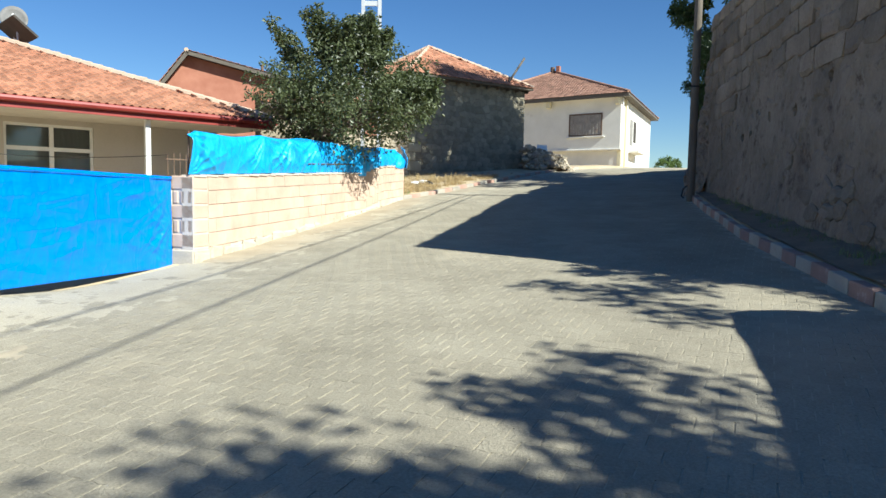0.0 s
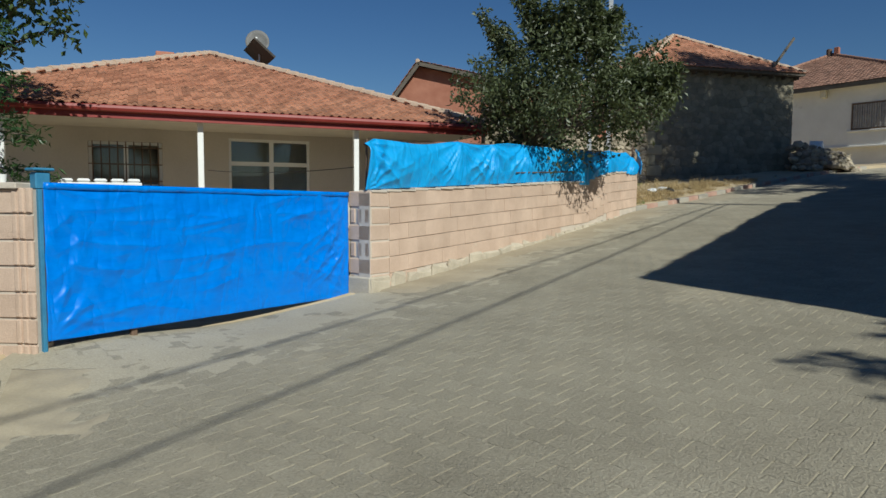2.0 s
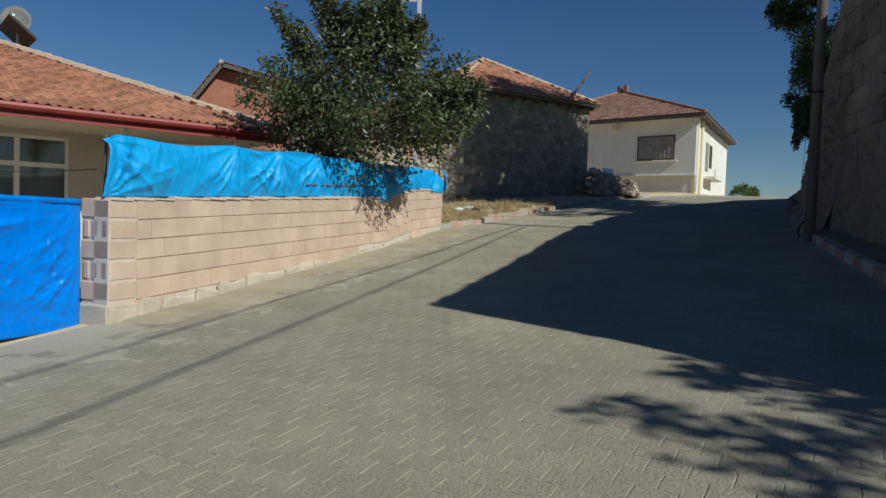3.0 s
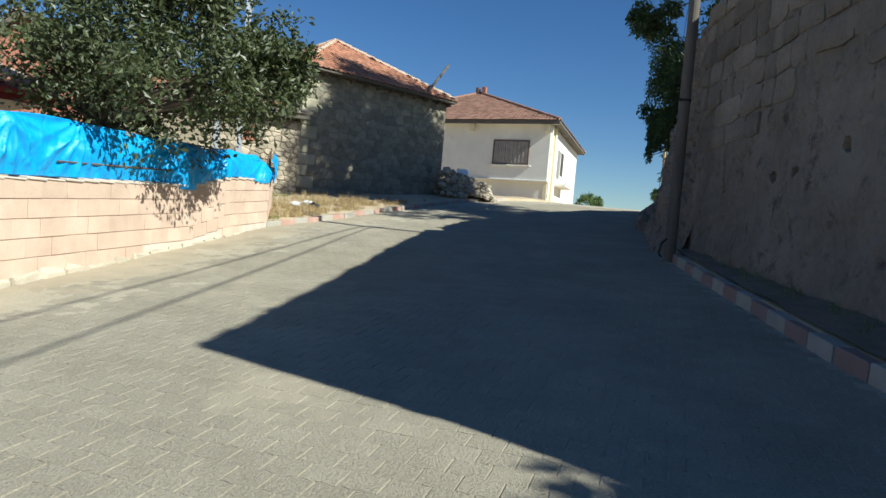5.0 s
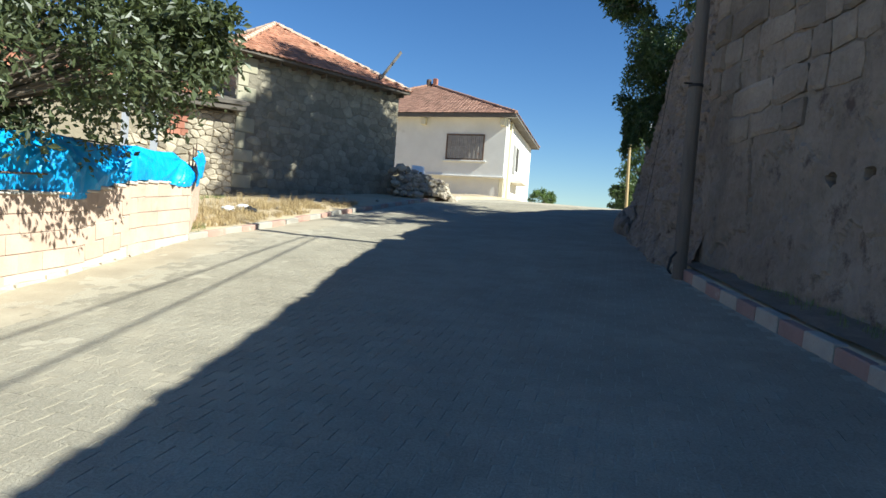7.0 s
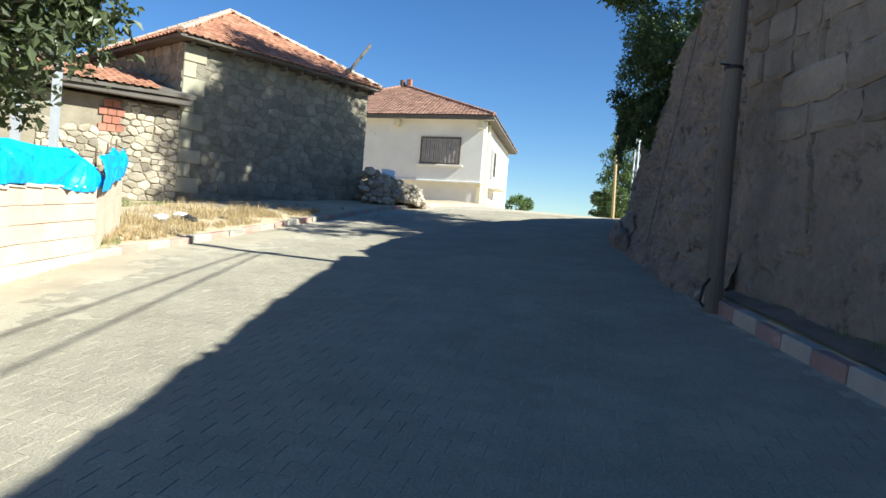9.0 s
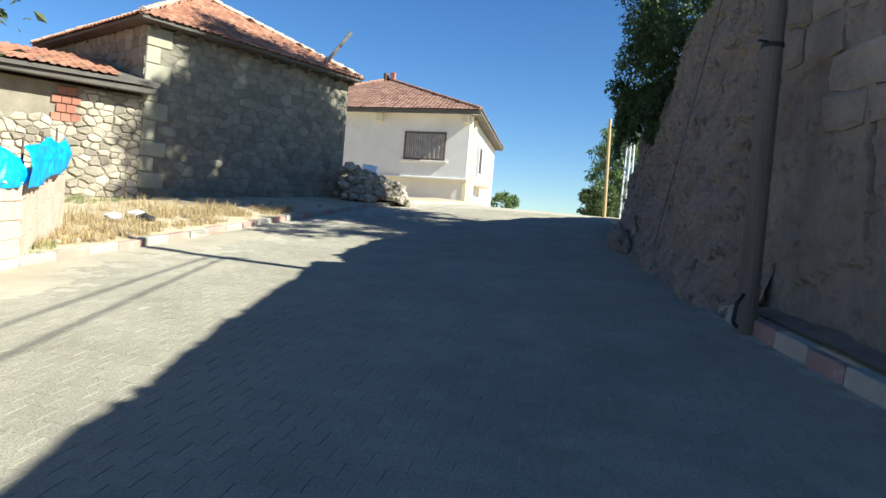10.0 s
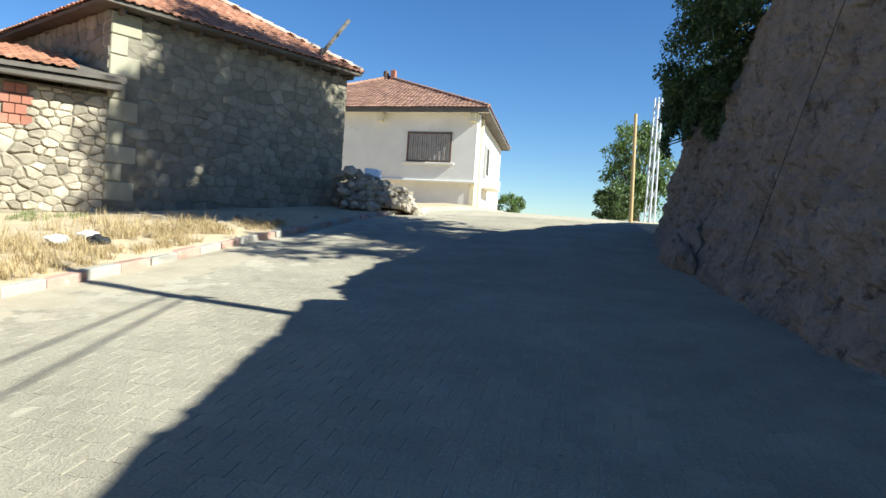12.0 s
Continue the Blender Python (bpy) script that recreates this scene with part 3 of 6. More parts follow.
FENCE_FOLDS = []
for stake in (0, 2.1, 3.1, 4.15, 6.3, 8.0, 9.6):
    for k in range(5):
        FENCE_FOLDS.append((stake, fence_top(stake) - .02, radians(-90 + (k - 2) * 24 + fold_rng.uniform(-8, 8)), fold_rng.uniform(.4, .95), fold_rng.uniform(.035, .065)))
FENCE_FOLDS += [(fold_rng.uniform(0, 9), fold_rng.uniform(2.2, 2.7), radians(fold_rng.choice((-40, -25, 20, 38)) + fold_rng.uniform(-9, 9)), fold_rng.uniform(.3, .9), fold_rng.uniform(.015, .035)) for k in range(30)]
thicken(raw("tarpaulin", *tarp_sheet(460, 44, fence_at, 4.0, .010, 1.9, (1.0, 1.2), pulls=[(u, fence_top(u)) for u in (0, 2.1, 3.1, 4.15, 6.3, 8.0, 9.6)] + [(0, 1.9)], pull=.05, lie_amount=0, folds=FENCE_FOLDS), M_TARP_CYAN, fence, "creased sky-blue tarpaulin", smooth=True), .005)
for u in (.03, 2.1, 4.15, 6.3, 8.0, 9.6):
    part("stake", rodded((u, .10, wall_top(u) - .3), (u + .02, .10, fence_top(u) + .04), .014), M_IRON, fence)
part("rail", tube(bmesh.new(), [(u, .10, fence_top(u) - .02) for u in (0, 2.1, 4.15, 6.3, 8, 9.6)], .012), M_IRON, fence)
part("lower_rail", tube(bmesh.new(), [(u, .02, wall_top(u) + .18) for u in (3.8, 4.2, 5, 6.3)], .01), M_IRON, fence)

drape = thing("draped_tarpaulin", -2.46, 19.50, 0, 100.5, "loose blue tarpaulin draped over the raised wall end", "tarpaulin")
thicken(raw("sheet", *tarp_sheet(60, 24, lambda u, v: (-.15 + u * 2.6, -.03 - .04 * math.sin(v * 3) - .05 * (1 - v), 2.53 + .16 * u * 2.5 - .08 - .06 * math.sin(u * 6) ** 2 + v * (.46 + .05 * math.sin(u * 5))), 14, .022, pulls=((.2, 3.0), (1.3, 3.15), (2.3, 3.3)), pull=.04, lie_amount=0), M_TARP_CYAN, drape, smooth=True), .006)
for u in (.2, 1.3, 2.3):
    part("stake", rodded((u, .08, 2.3), (u, .08, 3.0 + .16 * u), .014), M_IRON, drape)

# ---- boulder wall ----
BO = 215.0
boulder_wall = thing("boulder_wall", -4.36 + 5 * math.cos(radians(BO)), 4.93 + 5 * math.sin(radians(BO)), 0, BO - 180,
                     "low wall of large field boulders set in pale cement", "stone wall", kind="structure")


def boulder_top(u):
    d = 5 - u
    return float(np.interp(d, [0, .12, .3, .5, 1.0, 2, 5], [.62, .98, 1.22, 1.31, 1.30, 1.33, 1.3])) + .03 * noise.noise(Vector((u * 5, 2, 2)))


verts, faces = [], []
NB = 200
for k in range(NB + 1):
    u = 5 * k / NB
    top = boulder_top(u)
    for j in range(37):
        f = j / 36
        z = -.1 + f * (top + .1)
        bulge = .11 * (1 - f) + .06 * noise.noise(Vector((u * 3, z * 3, 0))) + .045 * noise.noise(Vector((u * 8, z * 8, 3))) + .02 * noise.noise(Vector((u * 22, z * 22, 5)))
        verts.append((u, -bulge + .25 * max(0, f - .82) / .18, z))
    verts.append((u, .55, top + .02))
    verts.append((u, .6, .2))
for k in range(NB):
    for j in range(38):
        a = k * 39 + j
        faces.append((a, a + 39, a + 40, a + 1))
faces.append(tuple(NB * 39 + j for j in range(39)))
raw("cement_body", verts, faces, M_CEMENT, boulder_wall, smooth=True)


def boulder(parent, u, z, w, h, rng, proud, tilt, material):
    bm = bmesh.new()
    bmesh.ops.create_icosphere(bm, subdivisions=3, radius=1)
    off = Vector((rng.uniform(0, 50), rng.uniform(0, 50), 0))
    for v in bm.verts:
        p = v.co.normalized()
        p = Vector([math.copysign(abs(c) ** .55, c) for c in p])
        p *= 1 + .40 * noise.noise(p * 1.2 + off) + .13 * noise.noise(p * 3.2 + off) + .04 * noise.noise(p * 8 + off)
        v.co = Vector((p.x * w / 2, p.y * proud, p.z * h / 2))
    bulge = .11 * (1 - z / max(.4, boulder_top(u)))
    bmesh.ops.transform(bm, matrix=pose(u, -bulge + .02, z, 0, tilt, 0), verts=bm.verts)
    return part("boulder", bm, material, parent)


rng = random.Random(21)
KINDS = {"r": M_BOULDER_RED, "g": M_BOULDER, "o": M_BOULDER_OLIVE}
for kind, d, z, w, h, tilt in (("r", .54, 1.07, .19, .19, 8), ("g", .29, .95, .28, .17, -16), ("g", .56, .84, .25, .12, -6), ("r", .41, .735, .28, .14, 4), ("r", .56, .42, .33, .38, -12),
                               ("o", .19, .57, .32, .21, 3), ("o", .045, 1.03, .12, .17, 10), ("g", .12, .80, .27, .15, -8), ("g", .04, .64, .13, .12, 0), ("g", .68, .96, .10, .11, 0),
                               ("g", .66, .65, .13, .10, 6), ("g", .21, .42, .14, .05, 0), ("g", .37, .57, .08, .08, 0), ("g", .36, 1.1, .08, .06, 0), ("g", .80, .78, .24, .15, 0), ("r", .90, 1.08, .22, .16, 9),
                               ("o", .95, .50, .30, .26, 0), ("g", 1.25, .65, .4, .25, 8), ("r", 1.35, 1.0, .35, .25, 0), ("g", 1.6, .4, .4, .35, 0), ("o", 1.8, .9, .5, .3, 0), ("g", 2.2, .5, .5, .4, 0),
                               ("r", 2.5, .95, .4, .3, 0), ("g", 2.9, .5, .5, .4, 0), ("o", 3.3, .9, .5, .35, 0)):
    M_PICK = KINDS[kind]
    boulder(boulder_wall, 5 - d, z, w * 1.1, h * 1.1, rng, .048, tilt, M_PICK)

for kind, d, z, w, h, deep in (("g", -.02, .50, .26, .20, .16), ("o", .02, .30, .34, .18, .15), ("g", -.02, .74, .17, .22, .14), ("g", -.12, .24, .22, .14, .12), ("r", .10, .22, .24, .14, .12)):
    boulder(boulder_wall, 5 - d, z, w, h, rng, deep, 0, KINDS[kind])


# ---- roofs ----
def tile_rows(a, b, c, d, width, depth):
    """Places of tiles on a roof face: eave a-b, top c-d (c above a). Yields the origin, the way along, the way up."""
    a, b, c, d = map(Vector, (a, b, c, d))
    along = (b - a).normalized()
    normal = along.cross((c + d) / 2 - (a + b) / 2).normalized()
    up = normal.cross(along).normalized()
    rise = ((c + d) / 2 - a).dot(up)
    rows = int(rise / depth)
    for r in range(rows + 1):
        f = r * depth / rise
        if f > 1:
            break
        s, e = a.lerp(c, f), b.lerp(d, f)
        lo, hi = (s - a).dot(along), (e - a).dot(along)
        k = math.ceil(lo / width - .3)
        while k * width < hi - width * .5:
            yield a + along * (k * width) + up * (r * depth), along, up, normal, r
            k += 1


def tile_shape(width, depth, roll):
    """A clay tile: a round roll beside a flat pan, lapping the one below."""
    prof = [(0, .0), (.18, .012), (.36, .0), (.46, .018), (.60, .052), (.76, .058), (.92, .036), (1.0, .004)]
    prof = [(x, z * roll) for x, z in prof]
    v = [(x * width, -.05, z + .036) for x, z in prof] + [(x * width, depth, z + .004) for x, z in prof]
    v += [(x * width, -.05, z + .010) for x, z in prof]
    n = len(prof)
    f = [(k, k + 1, n + k + 1, n + k) for k in range(n - 1)] + [(2 * n + k, 2 * n + k + 1, k + 1, k) for k in range(n - 1)]
    return v, f


def tile_roof(parent, faces4, width, depth, rng, singles, roll=.55, field=None):
    """Lays tiles on the roof faces; the lowest rows of the first face are parts of their own."""
    sv, sf = tile_shape(width, depth, roll)
    me = bpy.data.meshes.new("roof_tile")
    me.from_pydata(sv, [], sf)
    me.materials.append(M_TILE)
    rest_v, rest_f = [], []
    count = 0
    for quad in faces4:
        for o, along, up, normal, r in tile_rows(*quad, width, depth):
            wob = rng.uniform(-.012, .012)
            rot = Matrix((along, up, normal)).transposed().to_4x4()
            m = Matrix.Translation(o + normal * (.012 + rng.uniform(0, .012)) + up * wob) @ rot @ pose(0, 0, 0, 0, 0, rng.uniform(-1.2, 1.2))
            if count < singles:
                ob = new("roof_tile", me)
                ob.parent = parent
                ob.matrix_local = m
                count += 1
            else:
                k = len(rest_v)
                rest_v += [m @ Vector(p) for p in sv]
                rest_f += [tuple(i + k for i in f) for f in sf]
    if rest_v:
        tagged(raw("roof_tile_field", rest_v, rest_f, field or M_TILE_JOIN, parent), kind="stuff")


def ridge_caps(parent, a, b, rng, r=.09, material=None):
    """Half-round caps bedded in mortar along a hip or ridge."""
    a, b = Vector(a), Vector(b)
    n = max(2, int((b - a).length / .33))
    for k in range(n):
        p, q = a.lerp(b, k / n), a.lerp(b, (k + 1.12) / n)
        bm = rodded(p + Vector((0, 0, rng.uniform(-.01, .015))), q, r * 1.08, r * .86, 8)
        part("ridge_tile", bm, material or M_RIDGE, parent)


def hip_roof(parent, x0, x1, y0, y1, z, apex_a, apex_b, mat_under, thick=.10, over_label="tiled hip roof"):
    """The solid deck below the tiles: a hip roof from the eave rectangle to the ridge."""
    c = [(x0, y0), (x1, y0), (x1, y1), (x0, y1)]
    v = [(x, y, z - thick) for x, y in c] + [(x, y, z) for x, y in c] + [apex_a, apex_b]
    f = [(3, 2, 1, 0), (0, 1, 5, 4), (1, 2, 6, 5), (2, 3, 7, 6), (3, 0, 4, 7), (4, 5, 9, 8), (5, 6, 9), (6, 7, 8, 9), (7, 4, 8)]
    return raw("roof_deck", v, f, mat_under, parent, over_label)


# ---- red-roofed house ----
R_TURN = 48.0
R_O = (-11.2, 10.26)
house = thing("village_house", R_O[0], R_O[1], 0, R_TURN, "single-storey house with a low red tile roof and a front porch", "house")
EX0, EX1, EY1, EZ = -2.2, 8.75, 15.5, 3.46
rng = random.Random(11)
apex = (3.5, 8.0, 6.05)
hip_roof(house, EX0, EX1, 0, EY1, EZ, (apex[0], apex[1] - .2, apex[2]), (apex[0], apex[1] + .2, apex[2]), M_WOOD)
ax = Vector((apex[0], apex[1] - .1, apex[2]))
tile_roof(house, [((EX0, 0, EZ), (EX1, 0, EZ), ax, ax), ((EX1, 0, EZ), (EX1, EY1, EZ), ax, ax), ((EX0, EY1, EZ), (EX0, 0, EZ), ax, ax)], .165, .25, rng, 290)
for c in ((EX0, 0, EZ + .05), (EX1, 0, EZ + .05), (EX1, EY1, EZ + .05)):
    ridge_caps(house, c, ax + Vector((0, 0, .08)), rng, .10)
part("gutter", rod(rod(bmesh.new(), (EX0, -.06, EZ - .05), (EX1, -.06, EZ - .05), .065), (EX1 + .04, 0, EZ - .05), (EX1 + .04, EY1, EZ - .05), .065), M_GUTTER, house, "dark red painted gutter")
part("fascia", boxed(EX0, EX1, .0, .04, EZ - .22, EZ - .10), M_GUTTER, house, "dark red fascia board")
part("soffit", boxed(EX0 + .05, EX1 - .05, .05, 2.0, EZ - .20, EZ - .17), M_GREYWASH, house)
FY = 2.0
# front wall with openings
WINDOWS = [(.62, 2.02, 2.05, 2.98), (3.38, 5.18, 1.25, 3.14)]


def wall_with_holes(parent, x0, x1, z0, z1, y, thick, holes, material, name="wall"):
    """A wall slab in the local xz plane, with rectangular openings through it."""
    xs = sorted({x0, x1, *[h[0] for h in holes], *[h[1] for h in holes]})
    zs = sorted({z0, z1, *[h[2] for h in holes], *[h[3] for h in holes]})
    bm = bmesh.new()
    grid = {}

    def vert(i, j, k):
        if (i, j, k) not in grid:
            grid[i, j, k] = bm.verts.new((xs[i], y + k * thick, zs[j]))
        return grid[i, j, k]

    def solid(i, j):
        if not (0 <= i < len(xs) - 1 and 0 <= j < len(zs) - 1):
            return False
        cx, cz = (xs[i] + xs[i + 1]) / 2, (zs[j] + zs[j + 1]) / 2
        return not any(h[0] < cx < h[1] and h[2] < cz < h[3] for h in holes)
    for i in range(len(xs) - 1):
        for j in range(len(zs) - 1):
            if not solid(i, j):
                continue
            bm.faces.new((vert(i, j, 0), vert(i + 1, j, 0), vert(i + 1, j + 1, 0), vert(i, j + 1, 0)))
            bm.faces.new((vert(i, j, 1), vert(i, j + 1, 1), vert(i + 1, j + 1, 1), vert(i + 1, j, 1)))
            for di, dj, e in ((-1, 0, ((i, j), (i, j + 1))), (1, 0, ((i + 1, j + 1), (i + 1, j))), (0, -1, ((i + 1, j), (i, j))), (0, 1, ((i, j + 1), (i + 1, j + 1)))):
                if not solid(i + di, j + dj):
                    (p, q), (r, s) = e
                    bm.faces.new((vert(p, q, 0), vert(r, s, 0), vert(r, s, 1), vert(p, q, 1)))
    return part(name, bm, material, parent)


wall_with_holes(house, -1.2, 8.2, .2, EZ - .2, FY, .22, WINDOWS, M_GREYWASH)
for nm, a in (("side_wall", (8.0, 8.2, FY + .22, EY1 - .6, .2, EZ - .12)), ("side_wall", (-1.2, -1.0, FY + .22, EY1 - .6, .2, EZ - .12)), ("back_wall", (-1.0, 8.0, EY1 - .8, EY1 - .6, .2, EZ - .12))):
    part(nm, boxed(*a), M_GREYWASH, house)
part("ceiling_board", boxed(-1.0, 8.0, FY + .22, EY1 - .8, EZ - .16, EZ - .13), M_DARK, house)
part("porch_floor", boxed(-1.8, 8.4, .1, FY, .1, .55), M_CEMENT, house)


def window(parent, x0, x1, z0, z1, y, splits, sill=True, transom=None, bars=0):
    fr = boxed(x0, x1, y - .02, y + .05, z0, z0 + .06)
    box(fr, x0, x1, y - .02, y + .05, z1 - .06, z1)
    box(fr, x0, x0 + .06, y - .018, y + .048, z0 + .06, z1 - .06)
    box(fr, x1 - .06, x1, y - .018, y + .048, z0 + .06, z1 - .06)
    w = part("window", fr, M_FRAME, parent, "white plastic window frame")
    for s in splits:
        xm = x0 + (x1 - x0) * s
        part("mullion", boxed(xm - .045, xm + .045, y - .016, y + .046, z0 + .06, z1 - .06), M_FRAME, w)
    if transom:
        zt = z0 + (z1 - z0) * transom
        part("transom", boxed(x0 + .06, x1 - .06, y - .014, y + .044, zt - .045, zt + .045), M_FRAME, w)
    edges = [x0 + .06] + [x0 + (x1 - x0) * s for s in splits] + [x1 - .06]
    for a, b in zip(edges, edges[1:]):
        pane = part("pane", boxed(a, b, y + .012, y + .018, z0 + .06, z1 - .06), M_GLASS, w)
        pane.visible_shadow = False
    part("curtain", boxed(x0 + .02, x1 - .02, y + .16, y + .18, z0, z1), M_CURTAIN, w, "grey net curtain")
    if sill:
        part("sill", boxed(x0 - .06, x1 + .06, y - .12, y - .02, z0 - .05, z0, bevel=.008), M_FRAME, w)
    for k in range(bars):
        xm = x0 + (x1 - x0) * (k + .5) / bars
        part("bar", rodded((xm, y - .10, z0), (xm, y - .10, z1), .012), M_IRON, w)
    if bars:
        for z in (z0 + .12, (z0 + z1) / 2, z1 - .12):
            part("cross_bar", rodded((x0, y - .10, z), (x1, y - .10, z), .012), M_IRON, w)
    return w


window(house, *WINDOWS[0], FY + .08, (.5,), bars=9)
window(house, *WINDOWS[1], FY + .08, (.52,), transom=.71)
for u in (-.6, 2.68, 5.78):
    part("porch_post", boxed(u - .055, u + .055, .22, .33, .5, EZ - .2, bevel=.008), M_FRAME, house, "white painted porch post")
part("chimney", boxed(2.0, 2.5, 7.4, 7.8, 5.3, 5.98, bevel=.02), M_BRICK, house, "small brick chimney stub")

# satellite dish and solar tank on the ridge
dish = thing("satellite_dish", -14.29, 19.78, 6.0, 35, "grey satellite dish on a short pipe on the roof", "satellite dish")
v, f = [(0, 0, 0)], []
for r in range(1, 5):
    for k in range(20):
        a = 2 * math.pi * k / 20
        v.append((.36 * r / 4 * math.cos(a), -.12 * (r / 4) ** 2, .40 * r / 4 * math.sin(a)))
for k in range(20):
    f.append((0, 1 + k, 1 + (k + 1) % 20))
    for r in range(3):
        f.append((1 + r * 20 + k, 21 + r * 20 + k, 21 + r * 20 + (k + 1) % 20, 1 + r * 20 + (k + 1) % 20))
m = pose(0, -.05, .72, -18, 0, 0)
thicken(raw("reflector", [m @ Vector(p) for p in v], f, M_DULL, dish, smooth=True), .015)
part("mast", rodded((0, .05, -.3), (0, .03, .75), .03), M_STEEL, dish)
part("feed_arm", rodded((0, -.02, .45), (0, -.55, .72), .014), M_STEEL, dish)
part("receiver", rodded((0, -.52, .70), (0, -.62, .76), .04), M_FRAME, dish)
solar = thing("solar_panel", -13.7, 19.6, 6.0, 140, "dark tilted solar water panel behind the roof ridge", "solar panel")
part("panel", boxed(-.9, .9, -.03, .03, 0, .8, m=pose(0, 0, .05, -50, 0, 0)), M_DARK, solar)
part("stand", rodded((0, .3, -.4), (0, .3, .5), .03), M_STEEL, solar)


# ---- brick gable house behind ----
gable_house = thing("gable_house", -13.8, 30.2, 0, 18, "unplastered red brick house with a gabled tile roof", "house")
rng = random.Random(31)
GA = 7.98
G_SIDES = {-1: (1.5, 6.0), 1: (5.4, 6.75)}     # half width and eave height of each side
v = [(-1.5, 0, 2), (5.4, 0, 2), (5.4, 0, 6.6), (0, 0, GA - .14), (-1.5, 0, 5.85)]
raw("wall", v + [(x, 9, z) for x, _, z in v], [(0, 1, 2, 3, 4), (9, 8, 7, 6, 5), (0, 5, 6, 1), (1, 6, 7, 2), (4, 9, 5, 0), (2, 7, 8, 3), (3, 8, 9, 4)], M_BRICK, gable_house)
for sx in (-1, 1):
    half, eave = G_SIDES[sx]
    a, b = Vector((sx * (half + .3), -.45, eave - (GA - eave) * .3 / half)), Vector((0, -.45, GA))
    raw("roof_slope", [a, b, b + Vector((0, 10, 0)), a + Vector((0, 10, 0)), a - Vector((0, 0, .1)), b - Vector((0, 0, .1)), b + Vector((0, 10, -.1)), a + Vector((0, 10, -.1))],
        [(0, 1, 2, 3), (4, 7, 6, 5), (0, 4, 5, 1), (0, 3, 7, 4), (2, 6, 7, 3)], M_WOOD, gable_house)
    s0, s1 = (a + Vector((0, 0, .02)), a + Vector((0, 10, .02))) if sx > 0 else (a + Vector((0, 10, .02)), a + Vector((0, 0, .02)))
    t0, t1 = (b + Vector((0, 0, .02)), b + Vector((0, 10, .02))) if sx > 0 else (b + Vector((0, 10, .02)), b + Vector((0, 0, .02)))
    tile_roof(gable_house, [(s0, s1, t0, t1)], .20, .30, rng, 0)
    part("verge_board", boxed(0, (b - a).length, -.02, .02, -.16, .0, m=Matrix.Translation(a) @ (b - a).to_track_quat("X", "Z").to_matrix().to_4x4()), M_WOOD, gable_house)
ridge_caps(gable_house, (0, -.45, GA + .04), (0, 9.5, GA + .04), rng)
part("flue", rodded((3.2, 2.0, 6.0), (3.2, 2.0, 8.0), .07), M_IRON, gable_house, "rusty stove pipe")

# ---- stone house ----
S_TURN = 39.7
stone_house = thing("stone_house", -3.5, 28.5, 0, S_TURN, "windowless old fieldstone house under a weathered tile roof", "house")
SW, SD, SZ = 6.42, 6.0, 6.70
rng = random.Random(41)
part("wall", boxed(.0, SW - .0, .0, SD, 2.2, SZ - .05), M_MUD, stone_house)


quoins = []
z, k = 2.75, 0
while z < SZ - .2:
    h = rng.uniform(.34, .52)
    w = .62 if k % 2 == 0 else .34
    h = min(h, SZ - .05 - z)
    part("cornerstone", boxed(-.015, w, -.035, .4, z + .008, z + h - .008, bevel=.02), M_QUOIN, stone_house)
    quoins.append((z, z + h, w))
    z, k = z + h, k + 1


def outside_quoins(ring):
    cu, cv = sum(p[0] for p in ring) / len(ring), sum(p[1] for p in ring) / len(ring)
    w = next((q[2] for q in quoins if q[0] <= cv <= q[1]), 0)
    return min(p[0] for p in ring) > w - .05 and cu > w


front = [r for r in rubble_cells(SW, 2.62, SZ - .03, .33, .215, rng, .004, .18) if outside_quoins(r)]
front.sort(key=lambda r: r[0][0])
lay_stones(stone_house, front, .018, rng, M_STONE, M_STONE_JOIN, limit=290)
side = rubble_cells(SD, 2.8, SZ - .03, .34, .24, rng, .004)
lay_stones(stone_house, side, .03, rng, M_STONE, M_STONE_JOIN, name="side_stone", limit=0, m=pose(0, 0, 0, 0, 0, -90) @ Matrix.Translation((-SD, 0, 0)))
sx0, sx1, sy0, sy1, sz = -.35, SW + .16, -.42, SD + .3, SZ + .06
sap = Vector((SW / 2 - .25, SD / 2, 8.68))
hip_roof(stone_house, sx0, sx1, sy0, sy1, sz, sap - Vector((.02, 0, 0)), sap + Vector((.02, 0, 0)), M_WOOD, .08)
tile_roof(stone_house, [((sx0, sy0, sz), (sx1, sy0, sz), sap, sap), ((sx1, sy0, sz), (sx1, sy1, sz), sap, sap), ((sx0, sy1, sz), (sx0, sy0, sz), sap, sap)], .20, .30, rng, 260)
for c in ((sx0, sy0, sz), (sx1, sy0, sz), (sx0, sy1, sz)):
    ridge_caps(stone_house, Vector(c) + Vector((0, 0, .05)), sap + Vector((0, 0, .08)), rng)
for k in range(12):
    u = .1 + k * .57
    part("rafter_end", boxed(u, u + .06, sy0 + .16, .0, sz - .20, sz - .085), M_WOOD, stone_house)
plank = thing("roof_plank", 0, 0, 0, 0, "grey board sticking up from the roof edge", "board")
plank.matrix_world = stone_house.matrix_world.copy()
part("board", boxed(-.05, .05, -.015, .015, 0, 1.5, m=pose(5.35, -.1, 7.0, 0, 38, 0)), M_WOOD, plank)

